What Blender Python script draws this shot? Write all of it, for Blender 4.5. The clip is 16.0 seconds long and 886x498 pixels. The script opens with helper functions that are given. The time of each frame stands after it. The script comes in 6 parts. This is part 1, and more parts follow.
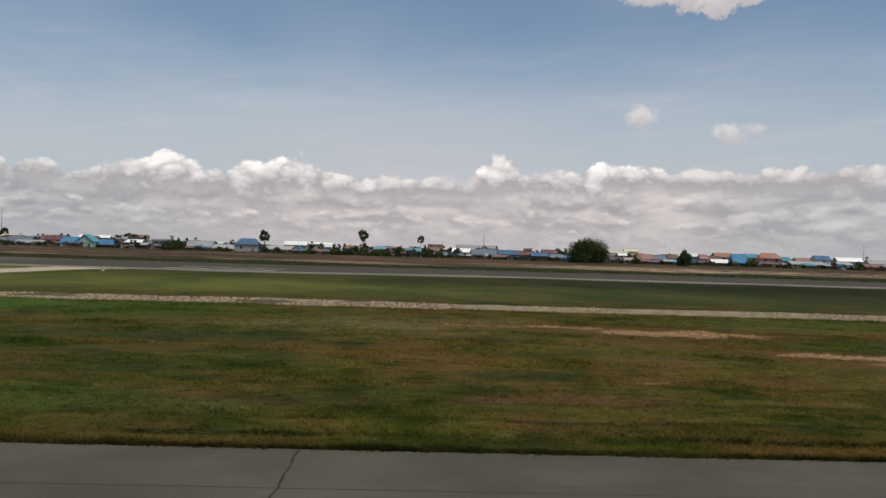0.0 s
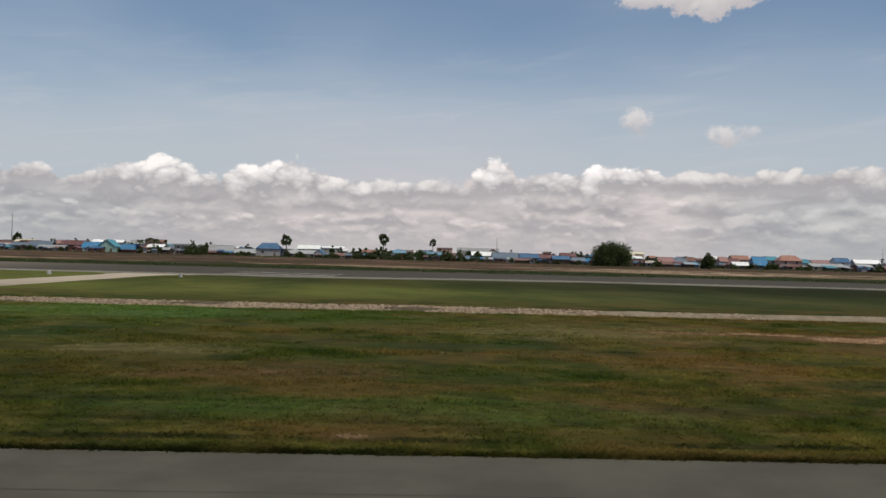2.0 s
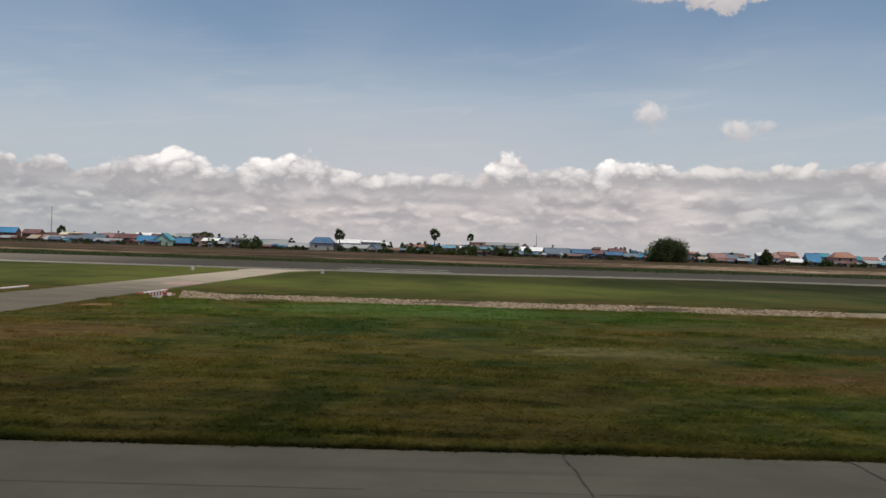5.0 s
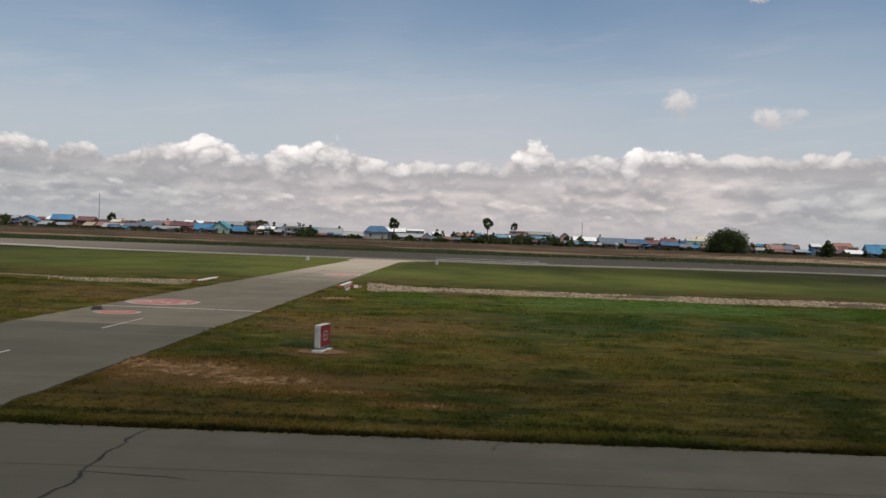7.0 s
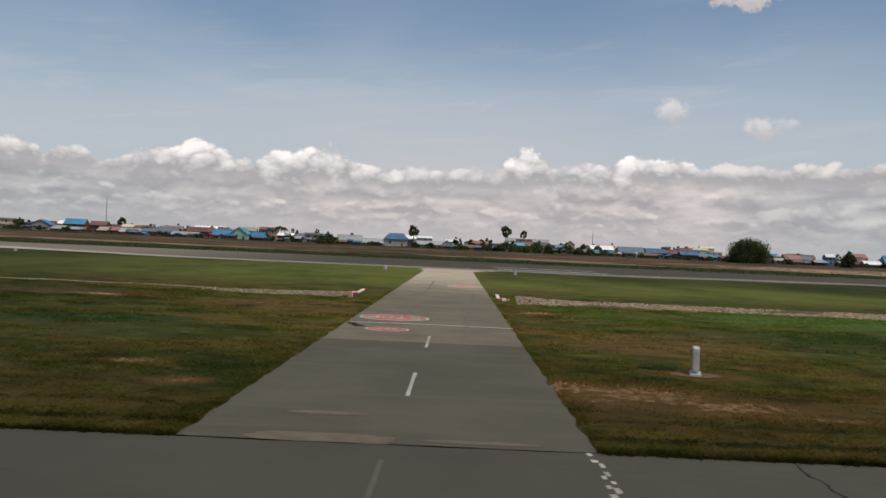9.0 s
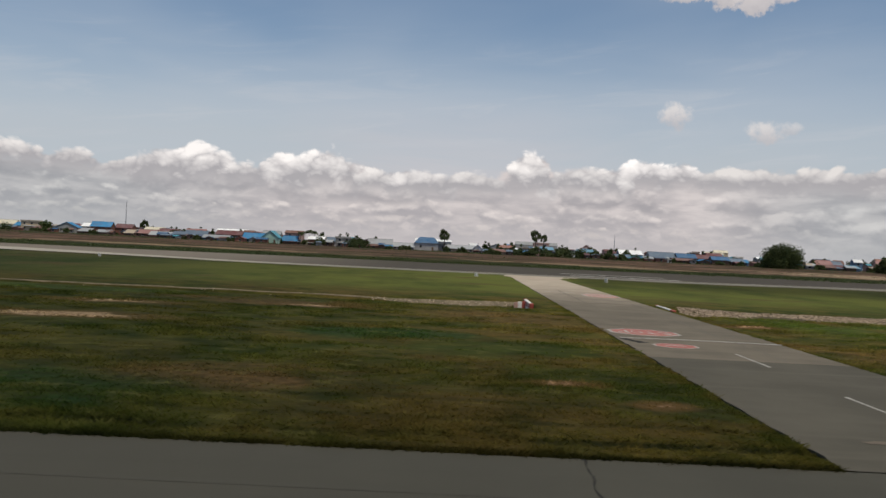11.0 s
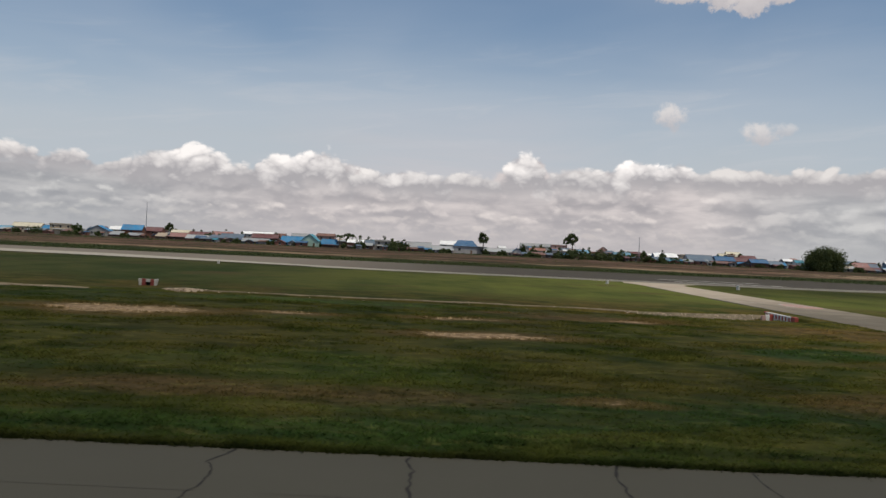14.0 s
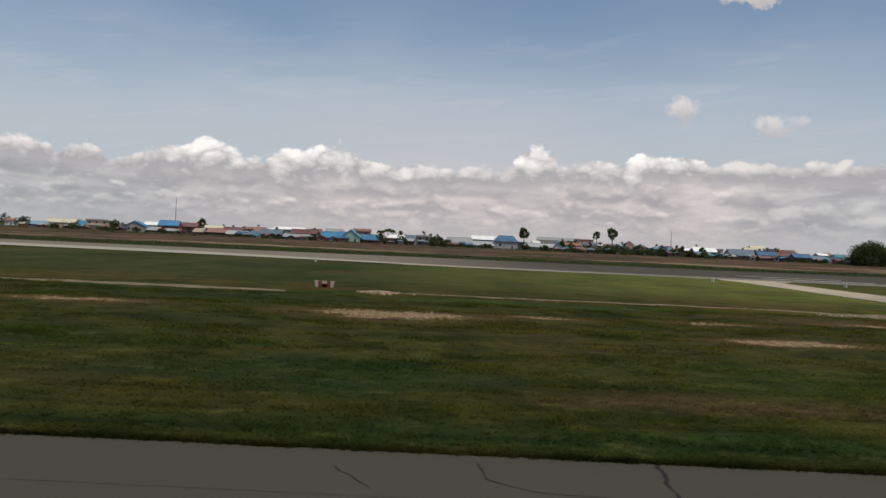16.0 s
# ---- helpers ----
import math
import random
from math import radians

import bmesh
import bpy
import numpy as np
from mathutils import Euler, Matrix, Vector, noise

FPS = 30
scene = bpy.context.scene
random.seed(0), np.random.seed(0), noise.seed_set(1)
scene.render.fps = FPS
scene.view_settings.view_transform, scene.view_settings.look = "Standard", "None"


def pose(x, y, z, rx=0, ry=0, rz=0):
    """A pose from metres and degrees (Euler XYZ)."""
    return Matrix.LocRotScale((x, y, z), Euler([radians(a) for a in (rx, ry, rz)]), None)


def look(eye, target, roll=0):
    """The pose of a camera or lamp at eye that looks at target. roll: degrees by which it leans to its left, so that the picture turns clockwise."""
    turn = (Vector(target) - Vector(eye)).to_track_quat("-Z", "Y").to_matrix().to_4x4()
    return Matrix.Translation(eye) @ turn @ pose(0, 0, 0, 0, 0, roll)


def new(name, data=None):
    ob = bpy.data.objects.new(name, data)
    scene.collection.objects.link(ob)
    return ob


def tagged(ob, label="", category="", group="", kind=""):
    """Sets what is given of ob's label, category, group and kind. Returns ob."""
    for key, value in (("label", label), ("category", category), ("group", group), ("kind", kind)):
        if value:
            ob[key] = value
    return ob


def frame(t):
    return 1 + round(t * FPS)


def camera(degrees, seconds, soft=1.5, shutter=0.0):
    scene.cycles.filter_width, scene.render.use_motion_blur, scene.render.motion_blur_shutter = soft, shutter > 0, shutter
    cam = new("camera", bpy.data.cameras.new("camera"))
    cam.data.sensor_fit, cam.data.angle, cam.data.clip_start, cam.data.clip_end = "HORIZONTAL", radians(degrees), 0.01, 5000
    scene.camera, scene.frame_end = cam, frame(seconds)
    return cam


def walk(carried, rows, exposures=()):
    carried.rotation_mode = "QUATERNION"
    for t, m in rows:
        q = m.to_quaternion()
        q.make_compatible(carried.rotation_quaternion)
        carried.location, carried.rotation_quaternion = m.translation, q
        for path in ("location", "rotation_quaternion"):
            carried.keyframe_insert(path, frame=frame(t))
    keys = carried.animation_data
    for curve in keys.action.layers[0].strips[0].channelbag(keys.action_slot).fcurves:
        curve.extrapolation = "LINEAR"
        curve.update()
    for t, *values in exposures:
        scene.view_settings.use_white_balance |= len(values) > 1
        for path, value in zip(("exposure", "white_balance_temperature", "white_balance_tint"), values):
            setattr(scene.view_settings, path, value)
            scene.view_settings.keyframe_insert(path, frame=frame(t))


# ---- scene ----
# The view from a taxiing aircraft: x runs against the travel, y away over the field, z up.
cam = camera(55.5, 16.0, soft=1.5, shutter=0.2)


def row(t, x, y, yaw, pitch, roll):
    return t, pose(x, y, 4.4, 90 + pitch, roll, yaw)


walk(cam, [
    row(0.0, 42.78, 0.48, -1.92, 0.20, -1.74),
    row(0.5, 39.54, 0.50, -2.09, 0.27, -2.26),
    row(1.0, 36.29, 0.51, -1.97, 0.27, -2.05),
    row(1.5, 32.99, 0.53, -1.89, 0.23, -2.43),
    row(2.0, 29.65, 0.55, -2.19, 0.41, -1.53),
    row(2.5, 26.31, 0.57, -1.90, 0.22, -1.73),
    row(3.0, 22.96, 0.59, -2.06, 0.33, -1.71),
    row(3.5, 19.57, 0.62, -1.89, 0.22, -1.47),
    row(4.0, 16.16, 0.64, -1.46, 0.50, -3.32),
    row(4.2, 14.71, 0.65, -1.74, 0.30, -1.38),
    row(6.3, -0.51, 0.76, -0.55, -0.39, -2.70),
    row(6.5, -1.96, 0.77, -0.25, -0.81, -1.91),
    row(7.0, -5.44, 0.80, 0.43, -0.89, -2.12),
    row(7.5, -8.93, 0.82, 0.56, -0.95, -1.91),
    row(8.0, -12.44, 0.85, 0.06, -1.09, -1.65),
    row(8.5, -15.98, 0.88, -0.01, -0.80, -2.31),
    row(8.7, -17.41, 0.89, -0.01, -0.55, -2.48),
    row(10.8, -32.50, 1.05, -0.38, -0.19, -2.70),
    row(11.0, -33.94, 1.07, 0.08, -0.23, -2.77),
    row(11.5, -37.56, 1.12, 0.42, -0.34, -2.88),
    row(12.0, -41.18, 1.18, 0.39, -0.23, -2.50),
    row(12.5, -44.82, 1.24, -0.24, -0.03, -2.47),
    row(13.0, -48.49, 1.30, -0.92, -0.15, -2.32),
    row(13.5, -52.21, 1.36, -0.86, 0.03, -1.64),
    row(14.0, -55.99, 1.42, -0.20, -0.14, -2.70),
    row(14.5, -59.80, 1.49, 0.04, 0.03, -3.13),
    row(15.0, -63.61, 1.56, 0.26, -0.68, -2.11),
    row(15.5, -67.41, 1.63, 0.55, -0.65, -2.91),
    row(16.0, -71.19, 1.70, 0.55, -0.59, -2.58),
], exposures=[(0.0, -0.35), (16.0, -0.35)])


# ---- node helpers ----
class Nodes:
    """Short calls to build a node tree."""

    def __init__(self, tree):
        self.tree = tree

    def add(self, kind):
        return self.tree.nodes.new(kind)

    def put(self, socket, value):
        if isinstance(value, bpy.types.NodeSocket):
            self.tree.links.new(value, socket)
        elif isinstance(value, (int, float)):
            socket.default_value = value
        else:
            v = tuple(value)
            socket.default_value = v + (1.0,) if len(socket.default_value) == 4 and len(v) == 3 else v

    def math(self, op, a, b=0.0, c=0.0, clamp=False):
        node = self.add("ShaderNodeMath")
        node.operation, node.use_clamp = op, clamp
        for socket, value in zip(node.inputs, (a, b, c)):
            self.put(socket, value)
        return node.outputs[0]

    def vec(self, x, y, z):
        node = self.add("ShaderNodeCombineXYZ")
        for socket, value in zip(node.inputs, (x, y, z)):
            self.put(socket, value)
        return node.outputs[0]

    def split(self, v):
        node = self.add("ShaderNodeSeparateXYZ")
        self.put(node.inputs[0], v)
        return node.outputs

    def times(self, v, by):
        node = self.add("ShaderNodeVectorMath")
        node.operation = "MULTIPLY"
        self.put(node.inputs[0], v)
        self.put(node.inputs[1], by)
        return node.outputs[0]

    def noise(self, v, scale, detail=4.0, rough=0.55, warp=0.0):
        node = self.add("ShaderNodeTexNoise")
        self.put(node.inputs["Vector"], v)
        node.inputs["Scale"].default_value = scale
        node.inputs["Detail"].default_value = detail
        node.inputs["Roughness"].default_value = rough
        node.inputs["Distortion"].default_value = warp
        return node.outputs["Fac"]

    def step(self, value, low, high, a=0.0, b=1.0):
        node = self.add("ShaderNodeMapRange")
        node.interpolation_type = "SMOOTHSTEP"
        for socket, v in zip(node.inputs, (value, low, high, a, b)):
            self.put(socket, v)
        return node.outputs[0]

    def mix(self, fac, a, b, blend="MIX"):
        node = self.add("ShaderNodeMix")
        node.data_type, node.blend_type = "RGBA", blend
        self.put(node.inputs[0], fac)
        self.put(node.inputs[6], a)
        self.put(node.inputs[7], b)
        return node.outputs[2]


# ---- world: blue sky with a bank of cumulus, one sun ----
SUN_ELEVATION, SUN_AZIMUTH = radians(66), radians(142)   # azimuth from +y towards +x
world = bpy.data.worlds.new("sky")
scene.world = world
world.use_nodes = True
world.node_tree.nodes.clear()
w = Nodes(world.node_tree)
sky = w.add("ShaderNodeTexSky")
sky.sky_type, sky.sun_disc, sky.sun_elevation, sky.sun_rotation = "NISHITA", False, SUN_ELEVATION, SUN_AZIMUTH
sky.air_density, sky.dust_density, sky.ozone_density = 1.0, 1.0, 1.5
way = w.add("ShaderNodeTexCoord").outputs["Generated"]
dx, dy, dz = w.split(way)
azimuth = w.math("MULTIPLY", w.math("ARCTAN2", dx, dy), 180 / math.pi)
height = w.math("MULTIPLY", w.math("ARCSINE", dz), 180 / math.pi)
blue = w.mix(1.0, sky.outputs[0], (0.112, 0.1165, 0.117), "MULTIPLY")
# thin high veil, stronger towards the horizon
veil_n = w.noise(w.times(way, (1.0, 1.0, 4.5)), 2.2, 3.0, 0.5, 0.4)
veil = w.math("ADD", w.step(height, 17.0, 5.0, 0.06, 0.72), w.math("MULTIPLY", w.math("SUBTRACT", veil_n, 0.5), 0.85), clamp=True)
veil = w.math("MULTIPLY", veil, w.step(height, 45.0, 20.0))
blue = w.mix(veil, blue, (0.645, 0.695, 0.765))
# pale haze standing over the bank, faintly pink where the light comes through
haze_n = w.noise(w.times(way, (1.0, 1.0, 7.0)), 3.1, 4.0, 0.55, 0.5)
haze = w.math("MULTIPLY", w.step(height, 11.0, 5.2), w.step(haze_n, 0.25, 0.75, 0.30, 0.85))
centre = w.math("MULTIPLY", w.step(azimuth, -14.0, -1.0), w.step(azimuth, 16.0, 4.0))
blue = w.mix(haze, blue, w.mix(centre, (0.615, 0.665, 0.715), (0.72, 0.70, 0.735)))
wisp_n = w.noise(w.vec(w.math("MULTIPLY", azimuth, 0.11), w.math("MULTIPLY", w.math("SUBTRACT", height, w.math("MULTIPLY", azimuth, 0.10)), 0.8), 9.0), 1.0, 5.0, 0.6, 0.6)
blue = w.mix(w.math("MULTIPLY", w.step(wisp_n, 0.50, 0.72, 0.0, 0.30), w.step(height, 16.0, 9.0)), blue, (0.70, 0.725, 0.775))
# the top edge of the cumulus bank over the azimuth
curve = w.add("ShaderNodeFloatCurve")
tops = curve.mapping.curves[0]
BANK = ((-40, 5.0), (-26, 4.5), (-24, 4.9), (-22.9, 4.4), (-20.4, 4.6), (-19.6, 5.2), (-18.3, 5.7), (-15.9, 5.8), (-14.7, 5.2),
        (-13.1, 4.7), (-12.3, 5.3), (-10.7, 5.6), (-10, 5.2), (-9.1, 5.9), (-7.4, 6.0), (-6.6, 5.3), (-5.3, 5.5), (-3.8, 4.95),
        (-1.8, 5.2), (-0.7, 4.7), (0.9, 4.7), (2.8, 5.0), (4.3, 5.8), (5.8, 6.6), (6.8, 6.2), (7.3, 5.6), (8.5, 5.95), (11.9, 5.9),
        (13.2, 6.3), (14.1, 5.95), (15.6, 6.1), (16.5, 5.8), (19.1, 6.0), (24.2, 5.8), (26.8, 5.9), (40, 5.4))
tops.points[0].location = (0.0, BANK[0][1] / 10)
tops.points[1].location = (1.0, BANK[-1][1] / 10)
for a, e in BANK[1:-1]:
    tops.points.new((a + 40) / 80, e / 10)
curve.mapping.update()
w.put(curve.inputs["Value"], w.math("DIVIDE", w.math("ADD", azimuth, 40.0), 80.0, clamp=True))
top = w.math("MULTIPLY", curve.outputs[0], 10.0)


def billow(scale, seed, tall=1.5):
    """Rounded heaps with creases between them, at three sizes."""
    total = None
    for k, (size, weight) in enumerate(((1.0, 1.0), (2.3, 0.5), (5.1, 0.26))):
        v = w.vec(w.math("MULTIPLY", azimuth, scale * size), w.math("MULTIPLY", height, scale * size * tall), seed + 3.7 * k)
        one = w.math("MULTIPLY", w.math("ABSOLUTE", w.math("SUBTRACT", w.noise(v, 1.0, 0.6, 0.5, 0.25), 0.5)), 2.0 * weight)
        total = one if total is None else w.math("ADD", total, one)
    return total


# the hazy grey mass of far cloud below the crest
mass_n = w.noise(w.vec(w.math("MULTIPLY", azimuth, 0.20), w.math("MULTIPLY", height, 0.85), 2.0), 1.0, 4.0, 0.55, 0.3)
cloud = w.mix(w.step(mass_n, 0.32, 0.66), (0.52, 0.505, 0.525), (0.80, 0.755, 0.745))
heap = billow(0.55, 11.0, 1.3)
gap = w.math("SUBTRACT", w.math("ADD", w.math("SUBTRACT", top, 0.28), w.math("MULTIPLY", w.math("SUBTRACT", heap, 0.42), 0.7)), height)
bank = w.step(gap, -0.25, 0.32)


def heaps(lift, low, tall, scale, seed):
    """How solid a row of heaps is at each place, looked up a little higher by lift, and how far up its row that is."""
    h = w.math("ADD", height, lift)
    sway = w.math("MULTIPLY", w.math("SUBTRACT", w.noise(w.vec(w.math("MULTIPLY", azimuth, 0.16), seed, 0.0), 1.0, 2.0), 0.5), 1.5)
    up = w.math("DIVIDE", w.math("SUBTRACT", h, w.math("ADD", sway, low)), tall)
    folds = w.noise(w.vec(w.math("MULTIPLY", azimuth, scale), w.math("MULTIPLY", h, scale * 1.6), seed), 1.0, 4.5, 0.48, 0.0)
    solid = w.math("SUBTRACT", w.math("MULTIPLY", w.math("SUBTRACT", folds, 0.40), 5.5), w.math("MULTIPLY", w.math("MAXIMUM", up, 0.0), 1.0))
    return solid, up


# rows of heaps from the horizon upwards: light falls on the heads from above, and the flat bases lie in shade
for low, tall, scale, white, seed in ((0.9, 0.55, 0.66, 0.76, 21.0), (1.45, 0.75, 0.48, 0.86, 33.0), (2.2, 1.0, 0.36, 0.98, 47.0), (3.25, 1.35, 0.28, 1.06, 59.0)):
    solid, up = heaps(0.0, low, tall, scale, seed)
    above, _ = heaps(0.26 * tall, low, tall, scale, seed)
    far_above, _ = heaps(0.8 * tall, low, tall, scale, seed)
    alpha = w.math("MULTIPLY", w.step(solid, 0.0, 0.55), w.step(up, -0.75, -0.05))
    lit = w.math("ADD", w.math("MULTIPLY", w.math("SUBTRACT", solid, above), 0.50), w.math("MULTIPLY", w.math("SUBTRACT", solid, far_above), 0.30))
    lit = w.step(w.math("ADD", w.math("SUBTRACT", lit, 0.06), w.math("MULTIPLY", w.step(up, -0.2, 1.0), 0.30)), 0.0, 1.0)
    grey = 0.455 + 0.028 * (3.3 - low)
    tone = w.mix(lit, (grey * 0.985, grey * 0.965, grey * 1.015), (white, white * 0.94, white * 0.905))
    cloud = w.mix(w.math("MULTIPLY", alpha, w.step(azimuth, 12.0, 24.0, 0.86, 0.5)), cloud, tone)
# far haze takes the contrast out towards the horizon
cloud = w.mix(w.step(height, 2.4, 0.1, 0.0, 0.70), cloud, (0.59, 0.575, 0.59))
# lens vignette and colour cast painted into the cloud: cooler sides, warmer middle
side_ = w.math("ADD", w.step(azimuth, -8.0, -24.0), w.step(azimuth, 15.0, 26.0), clamp=True)
cloud = w.mix(1.0, cloud, w.mix(side_, (1.07, 1.035, 1.03), (0.90, 0.94, 0.955)), "MULTIPLY")
seen = w.mix(bank, blue, cloud)
# the cumulus heads along the crest: azimuth, base, half width, rise, whiteness
HEADS = ((-27.6, 4.0, 2.2, 1.35, 0.4), (-24.0, 3.9, 1.5, 1.35, 0.5), (-20.6, 3.7, 1.6, 1.15, 0.35), (-18.8, 3.7, 1.9, 2.1, 0.8), (-16.1, 3.7, 2.2, 2.35, 0.75), (-13.5, 3.7, 1.3, 1.45, 0.6), (-11.2, 3.7, 1.8, 2.2, 0.8),
         (-8.2, 3.8, 2.3, 2.6, 0.85), (-4.9, 3.7, 1.6, 1.4, 0.4), (-1.9, 3.6, 2.3, 1.75, 0.65), (1.6, 3.9, 2.4, 1.4, 0.35), (5.6, 4.2, 1.6, 2.6, 0.75), (9.4, 4.2, 2.9, 1.8, 0.55),
         (13.1, 4.8, 1.9, 1.65, 1.0), (15.5, 4.9, 1.5, 1.3, 0.85), (19.5, 4.6, 3.0, 1.4, 0.12), (24.0, 4.6, 3.0, 1.5, 0.12), (28.4, 4.7, 3.2, 1.6, 0.15))
fluff = billow(0.46, 71.0, 1.4)
for ha, hb, hw_, hr, hwhite in HEADS:
    ea = w.math("DIVIDE", w.math("SUBTRACT", azimuth, ha), hw_)
    ee = w.math("DIVIDE", w.math("SUBTRACT", height, hb), hr)
    dome = w.math("SUBTRACT", w.math("SUBTRACT", 0.72, w.math("MULTIPLY", w.math("MULTIPLY", ea, ea), 0.58)), w.math("MULTIPLY", w.math("MULTIPLY", ee, ee), 0.9))
    body = w.math("ADD", dome, w.math("MULTIPLY", w.math("SUBTRACT", fluff, 0.3), 0.75))
    alpha = w.math("MULTIPLY", w.step(body, -0.04, 0.26), w.step(ee, -0.7, 0.35))
    light = w.math("ADD", w.step(ee, 0.0, 0.8, 0.0, 0.78), w.math("MULTIPLY", w.math("SUBTRACT", fluff, 0.36), 1.1), clamp=True)
    white = 0.94 + 0.46 * hwhite
    seen = w.mix(alpha, seen, w.mix(light, (0.53, 0.51, 0.53), (white, white * 0.95, white * 0.92)))
# three small loose clouds
for ca, ce, cw, ch, soft, thick in ((14.9, 9.15, 1.25, 1.0, 0.9, 0.80), (20.6, 8.1, 1.35, 0.9, 1.0, 0.78), (21.9, 8.35, 0.9, 0.45, 1.1, 0.5),
                                    (15.2, 16.9, 2.2, 0.75, 0.6, 0.9), (17.8, 17.1, 2.4, 1.35, 0.5, 0.95), (19.6, 16.6, 1.7, 1.5, 0.5, 0.95), (21.3, 16.9, 1.9, 1.15, 0.6, 0.92)):
    ea = w.math("DIVIDE", w.math("SUBTRACT", azimuth, ca), cw)
    ee = w.math("DIVIDE", w.math("SUBTRACT", height, ce), ch)
    r2 = w.math("ADD", w.math("MULTIPLY", ea, ea), w.math("MULTIPLY", ee, ee))
    puff_n = w.noise(w.vec(azimuth, height, ca), 1.1, 5.0, 0.62)
    body = w.math("SUBTRACT", w.math("ADD", 1.0, w.math("MULTIPLY", w.math("SUBTRACT", puff_n, 0.5), 2.6)), r2)
    fac = w.math("MULTIPLY", w.step(body, 0.0, soft), thick)
    seen = w.mix(fac, seen, w.mix(w.math("ADD", w.step(ee, -0.9, 0.6), w.math("MULTIPLY", w.math("SUBTRACT", puff_n, 0.5), 0.8), clamp=True), (0.66, 0.62, 0.635), (0.97, 0.91, 0.885)))
background = w.add("ShaderNodeBackground")
w.put(background.inputs[0], seen)
background.inputs[1].default_value = 1.0
w.tree.links.new(background.outputs[0], w.add("ShaderNodeOutputWorld").inputs[0])

sun = new("sun", bpy.data.lights.new("sun", "SUN"))
sun.data.energy, sun.data.angle, sun.data.color = 3.2, radians(0.6), (1.0, 0.90, 0.69)
sun.matrix_world = look((math.sin(SUN_AZIMUTH) * math.cos(SUN_ELEVATION) * 100, math.cos(SUN_AZIMUTH) * math.cos(SUN_ELEVATION) * 100,
                         math.sin(SUN_ELEVATION) * 100), (0, 0, 0))


# ---- materials ----
def material(name, first, second, scale=1.0, rough=0.8, metal=0.0, bump=0.0, fine=9.0, spread=0.0, stretch=(1, 1, 1), local=False, third=None):
    """Two colours mixed by noise at two scales, with fine relief; spread varies the value from object to object."""
    m = bpy.data.materials.new(name)
    m.use_nodes = True
    n = Nodes(m.node_tree)
    shader = m.node_tree.nodes["Principled BSDF"]
    at = n.add("ShaderNodeTexCoord").outputs["Object"] if local else n.add("ShaderNodeNewGeometry").outputs["Position"]
    at = n.times(at, stretch)
    broad_, fine_ = n.noise(at, scale, 4.0), n.noise(at, scale * fine, 3.0)
    fac = n.math("ADD", n.step(broad_, 0.3, 0.7, 0.0, 0.75), n.math("MULTIPLY", n.math("SUBTRACT", fine_, 0.45), 0.9), clamp=True)
    colour = n.mix(fac, first, second)
    if third:
        stain = n.step(n.noise(at, scale * 0.37, 5.0, 0.65), 0.52, 0.68, 0.0, 0.8)
        colour = n.mix(stain, colour, third)
    if spread:
        r = n.add("ShaderNodeObjectInfo").outputs["Random"]
        v = n.math("ADD", 1.0 - spread, n.math("MULTIPLY", r, 2 * spread))
        colour = n.mix(1.0, colour, n.vec(v, v, v), "MULTIPLY")
    n.put(shader.inputs["Base Color"], colour)
    n.put(shader.inputs["Roughness"], n.math("ADD", rough - 0.08, n.math("MULTIPLY", fine_, 0.16), clamp=True))
    shader.inputs["Metallic"].default_value = metal
    shader.inputs["Specular IOR Level"].default_value = 0.2 if rough > 0.55 else 0.5
    if bump:
        b = n.add("ShaderNodeBump")
        b.inputs["Strength"].default_value = bump
        b.inputs["Distance"].default_value = 0.02
        n.put(b.inputs["Height"], fine_)
        n.put(shader.inputs["Normal"], b.outputs[0])
    return m


def tin(name, colour, rust=(0.16, 0.09, 0.06), rough=0.6):
    """Painted corrugated sheet with faded and rusty stretches."""
    faded = tuple(min(0.92, 0.76 * c + 0.085) for c in colour)
    return material(name, colour, faded, 0.35, rough, 0.0, 0.15, 7.0, 0.14, (1, 1, 1), False, tuple(0.65 * c + 0.35 * r for c, r in zip(colour, rust)))


TIN_SKY = tin("sky_blue_tin", (0.15, 0.31, 0.42))
TIN_BLUE = tin("blue_tin", (0.030, 0.20, 0.40))
TIN_NAVY = tin("deep_blue_tin", (0.040, 0.12, 0.24))
TIN_TEAL = tin("teal_tin", (0.06, 0.26, 0.34))
TIN_BLUEGREY = tin("blue_grey_tin", (0.12, 0.165, 0.22))
TIN_GREY = tin("grey_tin", (0.36, 0.37, 0.38))
TIN_WHITE = tin("white_tin", (0.90, 0.90, 0.89), (0.7, 0.65, 0.6), 0.35)
TIN_CREAM = tin("cream_tin", (0.66, 0.60, 0.46))
TIN_TAN = tin("tan_tin", (0.42, 0.33, 0.24))
TIN_ROSE = tin("rose_tin", (0.30, 0.15, 0.135))
TIN_MAROON = tin("maroon_tin", (0.15, 0.06, 0.06))
TIN_RUST = tin("rust_tin", (0.19, 0.095, 0.07))
TIN_ORANGE = tin("terracotta_roof", (0.32, 0.15, 0.105))
CONCRETE = material("bare_concrete", (0.30, 0.29, 0.27), (0.42, 0.40, 0.37), 0.5, 0.9, 0, 0.2, 9, 0.1)
WALL_GREY = material("grey_render", (0.26, 0.26, 0.26), (0.38, 0.37, 0.36), 0.4, 0.9, 0, 0.1, 8, 0.2, third=(0.20, 0.19, 0.18))
WALL_TAN = material("tan_render", (0.42, 0.33, 0.24), (0.52, 0.43, 0.32), 0.4, 0.9, 0, 0.1, 8, 0.2, third=(0.30, 0.24, 0.19))
